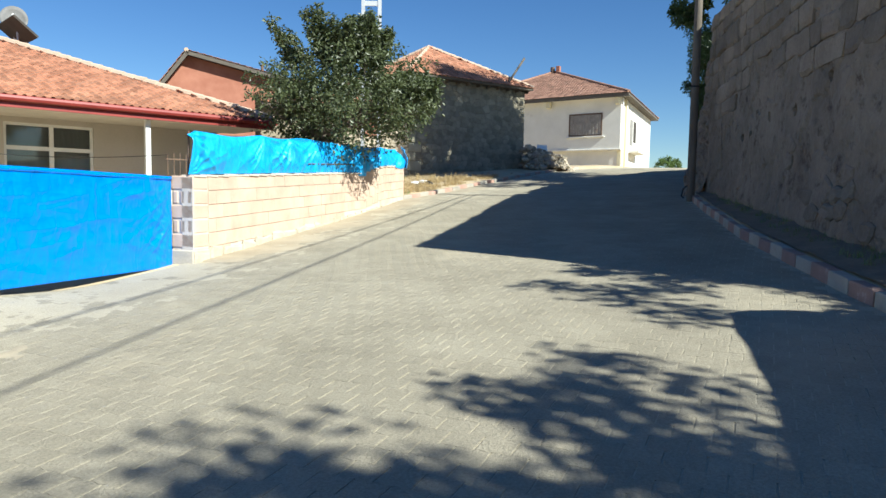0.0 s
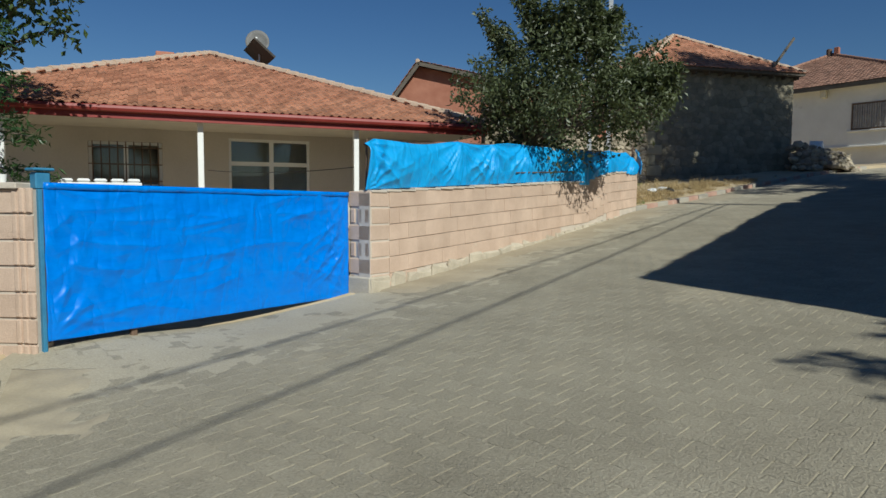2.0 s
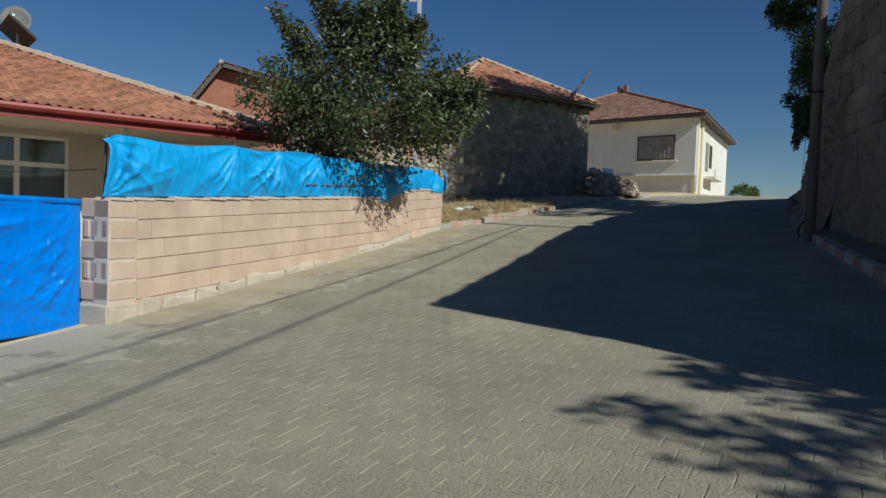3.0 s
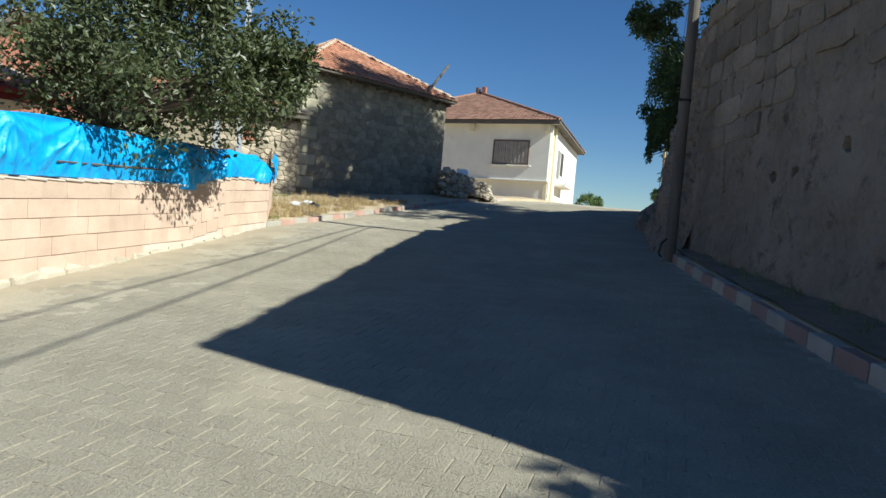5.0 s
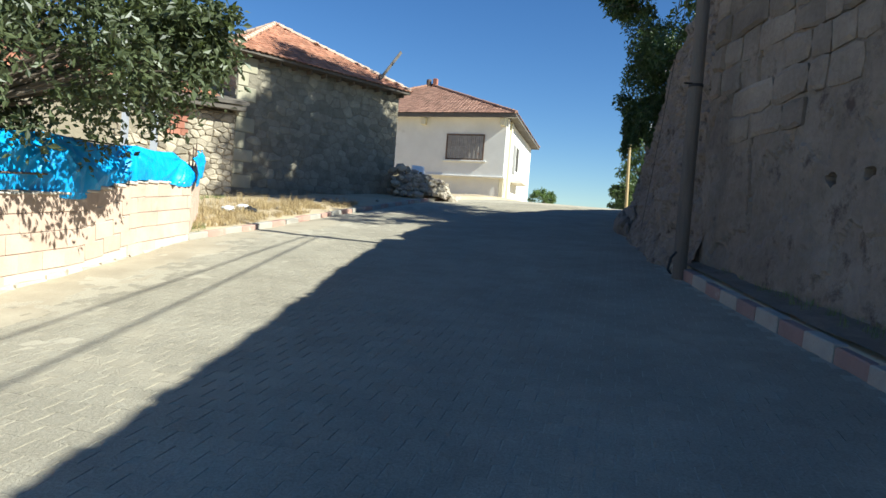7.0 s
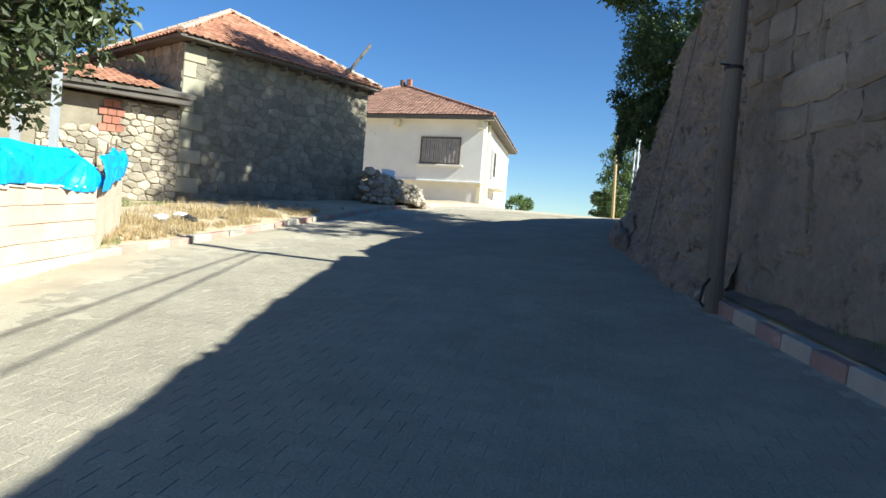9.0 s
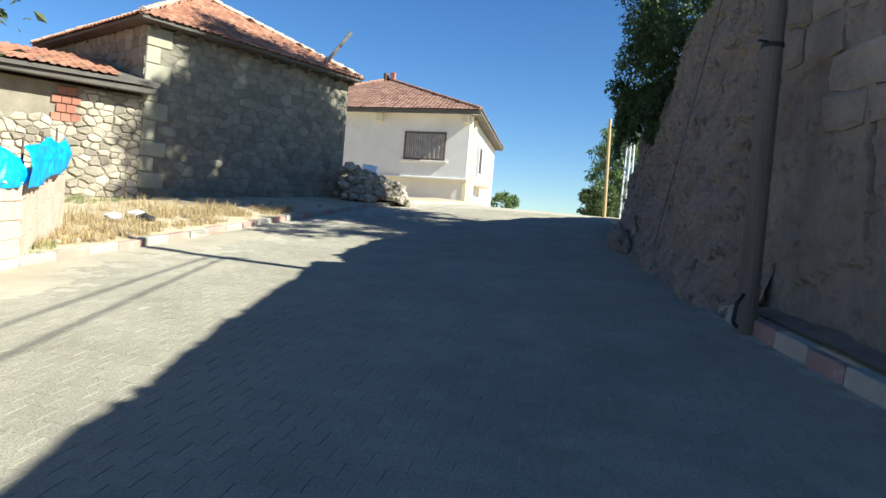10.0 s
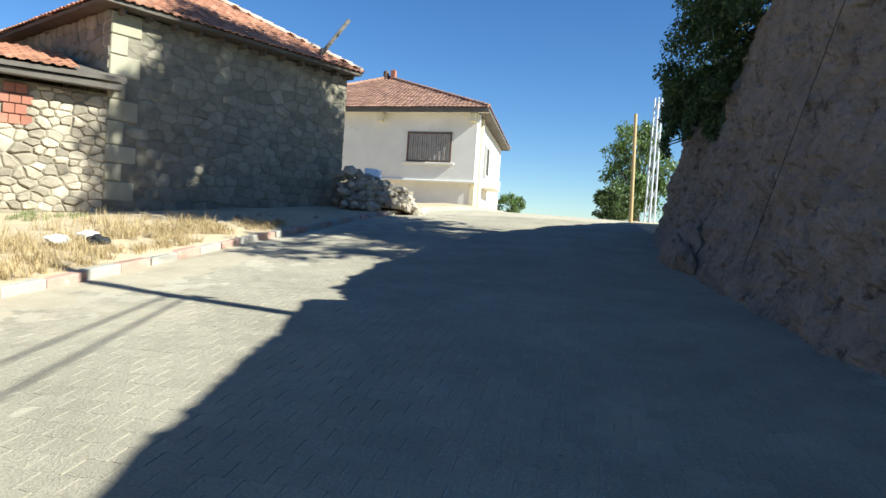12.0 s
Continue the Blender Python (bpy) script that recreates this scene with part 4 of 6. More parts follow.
# lean-to against the stone house
lean = thing("lean_to", -3.5, 28.5, 0, 25, "tumbledown rubble lean-to with a brick jamb and tin roof", "shed")
rng = random.Random(51)
part("wall", boxed(-6, -.02, .0, .4, 2.0, 4.92), M_MUD_LIGHT, lean)
rub = rubble_cells(3.2, 2.45, 4.88, .225, .155, rng, .005, .18)
rub = [r for r in rub if not (sum(p[0] for p in r) / len(r) < 1.85 and sum(p[1] for p in r) / len(r) > 4.1)]
rub.sort(key=lambda r: -r[0][0])
lay_stones(lean, rub, .036, rng, M_RUBBLE, M_RUBBLE, limit=290, m=Matrix.Translation((-3.2, 0, 0)))
for r in range(4):
    for c in range(2 if r % 2 else 3):
        u = -1.9 + c * .2 + (.1 if r % 2 else 0)
        part("brick", boxed(u, u + .19, -.05, .14, 4.08 + r * .2, 4.26 + r * .2, bevel=.008), M_BRICK, lean)
part("back_wall", boxed(-6, -.02, 2.2, 2.4, 2.0, 5.75), M_MUD, lean)
rv = [(-6, -.55, 5.12), (.25, -.5, 5.22), (.25, 2.4, 6.0), (-6, 2.4, 5.9)]
raw("roof_deck", rv + [(x, y, z - .09) for x, y, z in rv], [(0, 1, 2, 3), (7, 6, 5, 4), (0, 4, 5, 1), (1, 5, 6, 2), (3, 7, 4, 0)], M_WOOD, lean)
tile_roof(lean, [(Vector(rv[0]) + Vector((0, 0, .02)), Vector((-.6, -.5, 5.23)), Vector(rv[3]) + Vector((0, 0, .02)), Vector((-.6, 2.4, 6.0)))], .20, .30, rng, 60)
part("eave_beam", boxed(-6, .2, -.45, -.33, 4.95, 5.10, bevel=.02), M_WOOD, lean)
part("tin_sheet", boxed(-2.2, -.9, -.2, 1.2, 0, .02, m=pose(0, 0, 5.33, 14, 0, 4)), M_TIN, lean, "loose bent tin sheet")

# ---- rubble pile beside the stone house ----
pile = thing("rubble_wall", 1.45, 32.3, 0, 22, "collapsed dry-stone wall of pale loose rocks", "stone wall")
rng = random.Random(61)


def loose_rock(parent, x, y, z, size, material, name="rock"):
    bm = bmesh.new()
    bmesh.ops.create_icosphere(bm, subdivisions=1, radius=1)
    off = Vector((rng.uniform(0, 90), 0, 0))
    sx, sy, sz = size * rng.uniform(.8, 1.3), size * rng.uniform(.8, 1.2), size * rng.uniform(.55, .85)
    for v in bm.verts:
        v.co *= 1 + .35 * noise.noise(v.co * 1.1 + off)
        v.co = Vector((v.co.x * sx, v.co.y * sy, v.co.z * sz))
    bmesh.ops.transform(bm, matrix=pose(x, y, z, rng.uniform(-25, 25), rng.uniform(-25, 25), rng.uniform(0, 360)), verts=bm.verts)
    return part(name, bm, material, parent)


verts, faces = [], []
for i in range(29):
    u = -.15 + i * .083
    top = float(np.interp(u, [-.2, .25, .8, 1.25, 1.7, 2.15, 2.3], [.96, .98, .86, .72, .6, .28, .12])) - .30
    g0 = verge(1.45 + u * math.cos(radians(22)), 32.3 + u * math.sin(radians(22)))
    for q in range(7):
        a = math.pi * q / 6
        lump = 1 + .25 * noise.noise(Vector((u * 3, q * .9, 4)))
        verts.append((u, -.25 - math.cos(a) * .30 * lump, g0 - .1 + max(.05, math.sin(a) ** .6 * top * lump + .1)))
for i in range(28):
    for q in range(6):
        a = i * 7 + q
        faces.append((a, a + 1, a + 8, a + 7))
raw("packed_core", verts, faces, M_RUBBLE, pile)
for k in range(230):
    u = rng.uniform(-.2, 2.3)
    top = float(np.interp(u, [-.2, .25, .8, 1.25, 1.7, 2.15, 2.3], [.96, .98, .86, .72, .6, .28, .12]))
    f = rng.random()
    y = (-1 if k % 5 else 1) * (.38 - .25 * f) + rng.uniform(-.08, .08)
    gx, gy = 1.45 + u * math.cos(radians(22)), 32.3 + u * math.sin(radians(22))
    loose_rock(pile, u, y - .25, verge(gx, gy) + f * top, rng.choice((.08, .10, .12, .15, .20)), M_RUBBLE if k % 3 else M_BOULDER)
sheet = thing("plastic_sheet", 2.3, 32.3, 3.72, 20, "white plastic sheet lying on the rubble", "plastic sheet")
thicken(raw("sheet", *tarp_sheet(10, 8, lambda u, v: ((u - .5) * .5, v * .12 - .1, v * .45), 3, .03), M_SHEET, sheet, smooth=True))

# ---- white house ----
W_TURN = -30.7
white = thing("white_house", 8.3, 46.0, 0, W_TURN, "two-storey whitewashed house with a hipped red tile roof", "house")
WL, WD, WZ0, WZM, WZ1 = 14.0, 14.0, 2.6, 5.08, 8.5
rng = random.Random(71)
wall_with_holes(white, -WL, 0, WZM, WZ1, 0, .3, [(-3.68, -1.27, 5.96, 7.48)], M_WHITE, "front_wall")
wall_with_holes(white, -WL, -.25, WZ0, WZM - .02, .35, .3, [], M_WHITE, "lower_wall")
part("plinth", boxed(-WL, -.3, .30, .35, WZ0, 3.62), M_CEMENT, white, "bare grey stone plinth")
part("ledge", boxed(-WL, .08, -.10, .36, WZM - .10, WZM, bevel=.02), M_WHITE, white)
part("corner_pier", boxed(-.24, .0, .32, .7, WZ0, WZM - .1), M_CREAM, white)
part("side_wall", boxed(-.3, .0, .3, 1.6, WZM, WZ1), M_CREAM, white, "cream limewashed side wall")
part("side_wall", boxed(-.3, -.02, .7, 1.6, WZ0, WZM - .0), M_CREAM, white)
part("pilaster", boxed(-.02, .12, 1.6, 2.1, WZ0, WZ1, bevel=.01), M_CREAM, white)
part("side_wall", boxed(-.3, .02, 2.1, WD, WZ0, WZ1), M_WHITE, white)
part("back_wall", boxed(-WL, -.3, WD - .3, WD, WZ0, WZ1), M_WHITE, white)
part("end_wall", boxed(-WL, -WL + .3, .65, WD - .3, WZ0, WZ1), M_WHITE, white)
part("balcony", boxed(.02, .8, 3.2, 6.4, 5.0, 5.18, bevel=.02), M_WHITE, white)
part("balcony_parapet", boxed(.7, .8, 3.2, 6.4, 5.18, 5.6, bevel=.02), M_WHITE, white)
part("side_shutter", boxed(.0, .06, 3.6, 4.7, 5.6, 7.4), M_TIN, white)
part("side_window", boxed(-.0, .05, 5.2, 6.3, 5.9, 7.4), M_DARK, white)
sh = part("shutter_frame", box(box(box(boxed(-3.68, -1.27, -.05, .05, 5.96, 6.04), -3.68, -1.27, -.05, .05, 7.40, 7.48), -3.68, -3.60, -.05, .05, 6.04, 7.40), -1.35, -1.27, -.05, .05, 6.04, 7.40), M_IRON, white)
nslat = 18
for k in range(nslat):
    a = -3.60 + k * (2.25 / nslat)
    part("slat", boxed(a + .006, a + 2.25 / nslat - .006, -.02 - .02 * (k % 2), .02, 6.05, 7.39, bevel=.008), M_TIN, sh, "rust-streaked tin slat")
part("window_sill", boxed(-3.85, -1.1, -.12, .02, 5.86, 5.95, bevel=.015), M_WHITE, white)
ex0, ex1, ey0, ey1, ez = -WL - .6, .6, -.6, WD + .6, WZ1 + .12
wap = Vector((-6.9, 7.0, 11.85))
hip_roof(white, ex0, ex1, ey0, ey1, ez, wap - Vector((.02, 0, 0)), wap + Vector((.02, 0, 0)), M_WOOD, .16)
tile_roof(white, [((ex0, ey0, ez), (ex1, ey0, ez), wap, wap), ((ex1, ey0, ez), (ex1, ey1, ez), wap, wap)], .24, .34, rng, 0, .3, M_TILE_OLD)
for c in ((ex0, ey0, ez), (ex1, ey0, ez), (ex1, ey1, ez)):
    ridge_caps(white, Vector(c) + Vector((0, 0, .05)), wap + Vector((0, 0, .08)), rng, .10, M_TILE_OLD)
part("chimney", boxed(-6.75, -6.42, 6.6, 6.95, 11.3, 12.3, bevel=.03), M_BRICK, white, "short brick chimney")
part("flue", rodded((-7.1, 6.8, 11.3), (-7.1, 6.8, 12.25), .2, .19, 12), M_IRON, white, "short soot-dark flue")
part("soffit", boxed(ex0 + .05, ex1 - .05, ey0 + .05, 0, WZ1 - .06, WZ1 - .04), M_WHITE, white)
part("bracket", boxed(-5.35, -5.05, -.45, 0, 7.95, 8.4, bevel=.03), M_CREAM, white)
part("bracket", boxed(-.35, -.05, -.45, 0, 7.95, 8.4, bevel=.03), M_CREAM, white)
part("eave_board", boxed(ex0, ex1, ey0 - .03, ey0 - .003, ez - .26, ez - .02), M_WOOD, white, "weathered grey eave board")
part("downpipe", rodded((.1, .2, 4), (.1, .2, 8.4), .05), M_FRAME, white)

skew = Matrix.Identity(4)      # the side wall meets the front at under a right angle
skew[0][1] = -.19
for o in white.children_recursive:
    o.data.transform(skew)

# ---- plastered ruin wall on the other side ----
A_TURN = 85.0
ruin = thing("wall_ruin", 4.41, 6.7, 0, A_TURN, "tall old wall of ashlar blocks under flaking mud plaster", "wall", kind="structure")
AL = 10.75
rng = random.Random(81)


def ruin_top(u):
    return float(np.interp(u, [0, .5, 3, 7, AL], [6.03, 6.06, 6.03, 6.08, 6.08])) + .05 * noise.noise(Vector((u * 1.7, 0, 0))) + .06 * max(0, noise.noise(Vector((u * 3.1, 5, 0)))) + .05 * noise.noise(Vector((u * 8, 3, 0)))


def ruin_in(u, z):
    """How far the end of the wall is broken back at its foot."""
    return -.55 * max(0, 1 - (z - .5) / 3.6) if u == 0 else u


HOLES = ((7.0, 2.95, .06), (7.6, 2.93, .06), (5.9, 3.15, .065), (4.6, 3.1, .08), (9.6, 4.9, .10), (2.6, 4.4, .07), (3.3, 3.4, .07))
verts, faces = [], []
NU, NV = 260, 130
for i in range(NU + 1):
    for j in range(NV + 1):
        u = AL * i / NU
        z = .3 + (ruin_top(u) - .3) * j / NV
        uu = ruin_in(0.0, z) * (1 - i / 30) + u if i < 30 else u
        rough = .035 * noise.noise(Vector((u * 1.3, z * 1.3, 1))) + .022 * noise.noise(Vector((u * 5, z * 5, 4))) + .012 * noise.noise(Vector((u * 14, z * 14, 7)))
        peel = noise.noise(Vector((u * .8, z * .9, 9))) + .5 * noise.noise(Vector((u * 2.4, z * 2.2, 9)))
        rough -= .028 * (1 if peel > .12 else 0)
        if any(math.hypot(u - a, z - b) < c for a, b, c in HOLES):
            rough -= .22
        if z > 2.6 and abs(u - 9.35 - .12 * noise.noise(Vector((0, 1, z * 1.6))) - .05 * noise.noise(Vector((0, 7, z * 6)))) < .022:
            rough -= .06
        lean_out = .14 * max(0, 1 - (z - .9) / 1.3)
        verts.append((uu, -rough - lean_out, z))
for i in range(NU):
    for j in range(NV):
        a = i * (NV + 1) + j
        faces.append((a, a + NV + 1, a + NV + 2, a + 1))
base_n = len(verts)
for i in range(NU + 1):
    u = AL * i / NU
    verts.append((u, .6, ruin_top(u)))
    verts.append((u, .6, .3))
for i in range(NU):
    a, b = i * (NV + 1) + NV, base_n + 2 * i
    faces += [(a, a + NV + 1, b + 2, b), (b, b + 2, b + 3, b + 1)]
faces.append(tuple(range(NV + 1)) + (base_n, base_n + 1))
faces.append(tuple(NU * (NV + 1) + j for j in range(NV + 1))[::-1] + (base_n + 2 * NU + 1, base_n + 2 * NU))
FLIP = Matrix.Diagonal((1, -1, 1, 1))   # the road side of these walls is their local +y
raw("plaster", [FLIP @ Vector(p) for p in verts], faces, M_PLASTER_OLD, ruin, smooth=False)


def on_ruin(p):
    """Sets a stone on the wall's bulging face."""
    u, y, z = p
    return u, y - .035 * noise.noise(Vector((u * 1.3, z * 1.3, 1))) - .14 * max(0, 1 - (z - .9) / 1.3), z


ash = [r for r in cells(AL - .1, lambda u: ruin_top(u) - .02, .36, .60, .10, rng, lambda u: 3.55, .006)]
ash = [r for r in ash if noise.noise(Vector((r[0][0] * .5, r[0][1] * .9, 20))) + (r[0][1] - 4.0) * .5 > -.12]
ash.sort(key=lambda r: r[0][1])
lay_stones(ruin, ash, .036, rng, M_ASHLAR, M_ASHLAR, name="ashlar_block", limit=200, m=FLIP @ Matrix.Translation((.05, 0, 0)), warp=on_ruin)
foot = [r for r in rubble_cells(AL - .2, .9, 2.75, .36, .25, rng, .012, .2)
        if noise.noise(Vector((r[0][0] * .55, r[0][1] * .9, 33))) + (1.75 - r[0][1]) * .35 > .02 and r[0][1] > .95 + .085 * r[0][0]]
lay_stones(ruin, foot, .040, rng, M_ASHLAR, M_ASHLAR, limit=200, m=FLIP @ Matrix.Translation((.1, 0, 0)), warp=on_ruin)

# soil under the old wall, behind the kerb; its dark colour includes the wall's shade
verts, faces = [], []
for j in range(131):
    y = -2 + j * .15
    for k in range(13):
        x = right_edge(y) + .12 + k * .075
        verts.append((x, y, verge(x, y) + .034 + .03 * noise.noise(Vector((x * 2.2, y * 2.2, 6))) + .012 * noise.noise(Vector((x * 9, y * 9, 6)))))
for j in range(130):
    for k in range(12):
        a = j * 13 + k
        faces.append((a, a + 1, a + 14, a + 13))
tagged(raw("verge_soil", verts, faces, M_SOIL, smooth=True), "trodden soil with leaf litter behind the kerb, coloured darker for the wall's shade", "soil", kind="structure")

# lower wall nearer the start
low_wall = thing("wall_low", 4.15, -14.0, 0, 90, "lower mud-plastered yard wall", "wall", kind="structure")
verts, faces = [], []
for i in range(81):
    u = 19.4 * i / 80
    top = float(np.interp(u - 14, [-14, -3, 1.2, 2.67, 5.0, 5.25, 5.4], [2.9, 3.0, 2.9, 2.65, 2.45, 2.2, 1.6])) + .05 * noise.noise(Vector((u * 2, 0, 5)))
    for y, z in ((-.05 + .03 * noise.noise(Vector((u, 0, 0))), -2), (0, 1), (.02, top), (.35, top), (.4, -2)):
        verts.append((u, y, z))
for i in range(80):
    for j in range(4):
        a = i * 5 + j
        faces.append((a, a + 5, a + 6, a + 1))
faces += [(0, 1, 2, 3, 4), (404, 403, 402, 401, 400)]
raw("plaster", [FLIP @ Vector(p) for p in verts], faces, M_PLASTER_OLD, low_wall)

# ---- clay bank ----
BANK = [(5.36, 17.2), (5.28, 18.2), (5.75, 19.8), (6.35, 21.6), (6.95, 23.3), (7.8, 25.6), (9.0, 28.4), (10.4, 31.0), (12.2, 33.5), (15.0, 35.5), (22, 38)]


def build_bank():
    pts = [Vector((*p, 0)) for p in BANK]
    cum = [0]
    for a, b in zip(pts, pts[1:]):
        cum.append(cum[-1] + (b - a).length)
    n, h = 330, 110
    verts, faces = [], []
    for i in range(n + 1):
        s = cum[-1] * (i / n) ** 1.15
        x, y = (float(np.interp(s, cum, [p[k] for p in BANK])) for k in (0, 1))
        s2 = s + .4
        x2, y2 = (float(np.interp(s2, cum, [p[k] for p in BANK])) for k in (0, 1))
        way = Vector((x2 - x, y2 - y, 0))
        way = way.normalized() if way.length > 1e-4 else Vector((1, .5, 0)).normalized()
        out = Vector((way.y, -way.x, 0))     # into the hill
        foot = ground(x, y) - .15
        top = float(np.interp(s, [0, 1, 4, 7, 9, 11.5, 15, 24], [6.1, 6.25, 6.3, 6.2, 6.0, 5.4, 4.9, 4.6]))
        for j in range(h + 1):
            f = j / h
            z = foot + (top - foot) * f
            q = Vector((x * 1.0, y * 1.0, z * 1.4))
            rough = .16 * noise.noise(q * .8) + .08 * noise.noise(q * 2.3) + .075 * noise.noise(q * 5.0) + .05 * noise.noise(q * 11)
            back = .55 * f ** 1.2 - .25 * max(0, 1 - f * 7) + .5 * max(0, f - .9) * 4 * max(0, f - .9)
            p = Vector((x, y, z)) + out * (back - rough * (.35 + min(1, i / 8) * .65) - .10)
            verts.append(p)
        verts.append(Vector((x, y, top + .15)) + out * 2.5)
        verts.append(Vector((x, y, top + .3)) + out * 14)
    w = h + 3
    for i in range(n):
        for j in range(w - 1):
            a = i * w + j
            faces.append((a, a + w, a + w + 1, a + 1))
    ob = raw("clay_bank", verts, faces, M_BANK)
    tagged(ob, "steep weathered clay bank beside the road", "bank", kind="structure")


build_bank()


def earth_mound(x, y, half_w, half_l, height, turn):
    """Slumped earth at the foot of the bank."""
    bm = bmesh.new()
    bmesh.ops.create_icosphere(bm, subdivisions=4, radius=1)
    for v in bm.verts:
        k = 1 + .28 * noise.noise(v.co * 1.6) + .10 * noise.noise(v.co * 5) + .05 * noise.noise(v.co * 12)
        v.co = Vector((v.co.x * half_w * k, v.co.y * half_l * k, v.co.z * height * k))
    ob = part("earth_mound", bm, M_BANK)
    ob.matrix_world = pose(x, y, ground(x, y) - .1, 0, 0, turn)
    tagged(ob, "slumped mound of brown earth at the bank foot", "earth mound", kind="structure")


earth_mound(7.15, 24.1, .45, 1.4, .75, -22)
bm = boxed(5.6, 30, 7.0, 17.4, .5, 5.6)
hill = part("terrace_fill", bm, M_DIRT)
tagged(hill, "raised earth terrace behind the old wall", "terrace", kind="structure")


# ---- poles and wires ----
def round_post(name, x, y, z0, z1, r0, r1, material, label, lean=(0, 0)):
    post = thing(name, x, y, z0, 0, label, "pole")
    part("shaft", rodded((0, 0, -.3), (lean[0], lean[1], z1 - z0), r0, r1, 14), material, post, smooth=False)
    return post


PX, PY, PZ, PT = 4.85, 16.9, 1.72, 8.5
pole = round_post("utility_pole", PX, PY, PZ, PT, .098, .085, M_POLE, "dark weathered round utility pole beside the kerb")
part("band", rodded((0, 0, 2.62), (0, 0, 2.66), .102, .102, 14), M_CABLE, pole)
part("band_tail", rodded((-.08, -.04, 2.66), (-.22, -.10, 2.64), .012), M_CABLE, pole)
for k in (-.14, .14):
    part("insulator", rodded((k + .08, 0, 5.05), (k + .08, 0, 5.2), .035, .025), M_FRAME, pole)
part("bracket", boxed(-.14, .30, -.03, .03, 5.0, 5.05), M_IRON, pole)
part("root_iron", tube(bmesh.new(), [(-.12, -.1, .3), (-.22, -.16, .22), (-.26, -.18, .05), (-.2, -.16, 0)], .018), M_CABLE, pole)


def cable(name, a, b, sag, r, label, n=14):
    a, b = Vector(a), Vector(b)
    pts = [a.lerp(b, k / n) - Vector((0, 0, sag * 4 * (k / n) * (1 - k / n))) for k in range(n + 1)]
    way = (b - a).normalized()
    across = way.cross(Vector((0, 0, 1))).normalized()
    over = across.cross(way)
    verts = [p + (across * math.cos(q * math.pi / 3) + over * math.sin(q * math.pi / 3)) * r for p in pts for q in range(6)]
    faces = [(6 * k + q, 6 * k + (q + 1) % 6, 6 * k + 6 + (q + 1) % 6, 6 * k + 6 + q) for k in range(n) for q in range(6)]
    ob = raw(name, verts, faces, M_CABLE)
    return tagged(ob, label, "cable")


def lattice_mast(x, y, z0, z1, w0, w1, label, turn):
    mast = thing("lattice_mast", x, y, z0, turn, label, "lattice mast")
    h = z1 - z0
    legs = [(-1, -1), (1, -1), (1, 1), (-1, 1)]
    for sx, sy in legs:
        part("leg", rodded((sx * w0 / 2, sy * w0 / 2, -.3), (sx * w1 / 2, sy * w1 / 2, h), .035, .03, 4), M_STEEL, mast)
    n = int(h / .55)
    for k in range(n):
        f0, f1 = k / n, (k + 1) / n
        wa, wb = (w0 + (w1 - w0) * f0) / 2, (w0 + (w1 - w0) * f1) / 2
        for q in range(4):
            (ax, ay), (bx, by) = legs[q], legs[(q + 1) % 4]
            if k % 2:
                ax, ay, bx, by = bx, by, ax, ay
            part("brace", rodded((ax * wa, ay * wa, f0 * h), (bx * wb, by * wb, f1 * h), .016, .016, 4), M_STEEL, mast)
    return mast


def h_mast(x, y, z0, z1, label, turn):
    """Two channel legs tied by plates."""
    mast = thing("steel_mast", x, y, z0, turn, label, "mast")
    for sx in (-1, 1):
        part("leg", boxed(sx * .24 - .05, sx * .24 + .05, -.05, .05, -.3, z1 - z0), M_STEEL, mast)
    for k in range(int((z1 - z0) / 2.2)):
        z = 1.2 + k * 2.2
        part("tie_plate", boxed(-.19, .19, -.03, .03, z, z + .14), M_STEEL, mast)
    return mast


h_mast(-3.56, 20.2, 1.6, 10.2, "grey steel twin-leg power mast behind the lean-to", 5)


# ---- trees ----
def leaf_cloud(name, centres, count, size, spread, rng, material, parent, droop=.3, narrow=.5):
    """Many small folded leaves round the twig ends."""
    verts, faces = [], []
    for _ in range(count):
        c, rad = rng.choice(centres)
        d = Vector((rng.gauss(0, 1), rng.gauss(0, 1), rng.gauss(0, .8)))
        d = d.normalized() * rad * rng.random() ** .45
        p = c + d * spread
        out = Vector((rng.gauss(0, 1), rng.gauss(0, 1), rng.gauss(0, .7) - droop)).normalized()
        sidev = out.cross(Vector((rng.gauss(0, 1), rng.gauss(0, 1), rng.gauss(0, 1)))).normalized()
        lift = out.cross(sidev) * .12
        s = size * rng.uniform(.6, 1.35)
        k = len(verts)
        verts += [p, p + (out * .5 + sidev * narrow * .5 + lift) * s, p + out * s, p + (out * .5 - sidev * narrow * .5 + lift) * s]
        faces += [(k, k + 1, k + 2), (k, k + 2, k + 3)]
    return raw(name, verts, faces, material, parent)


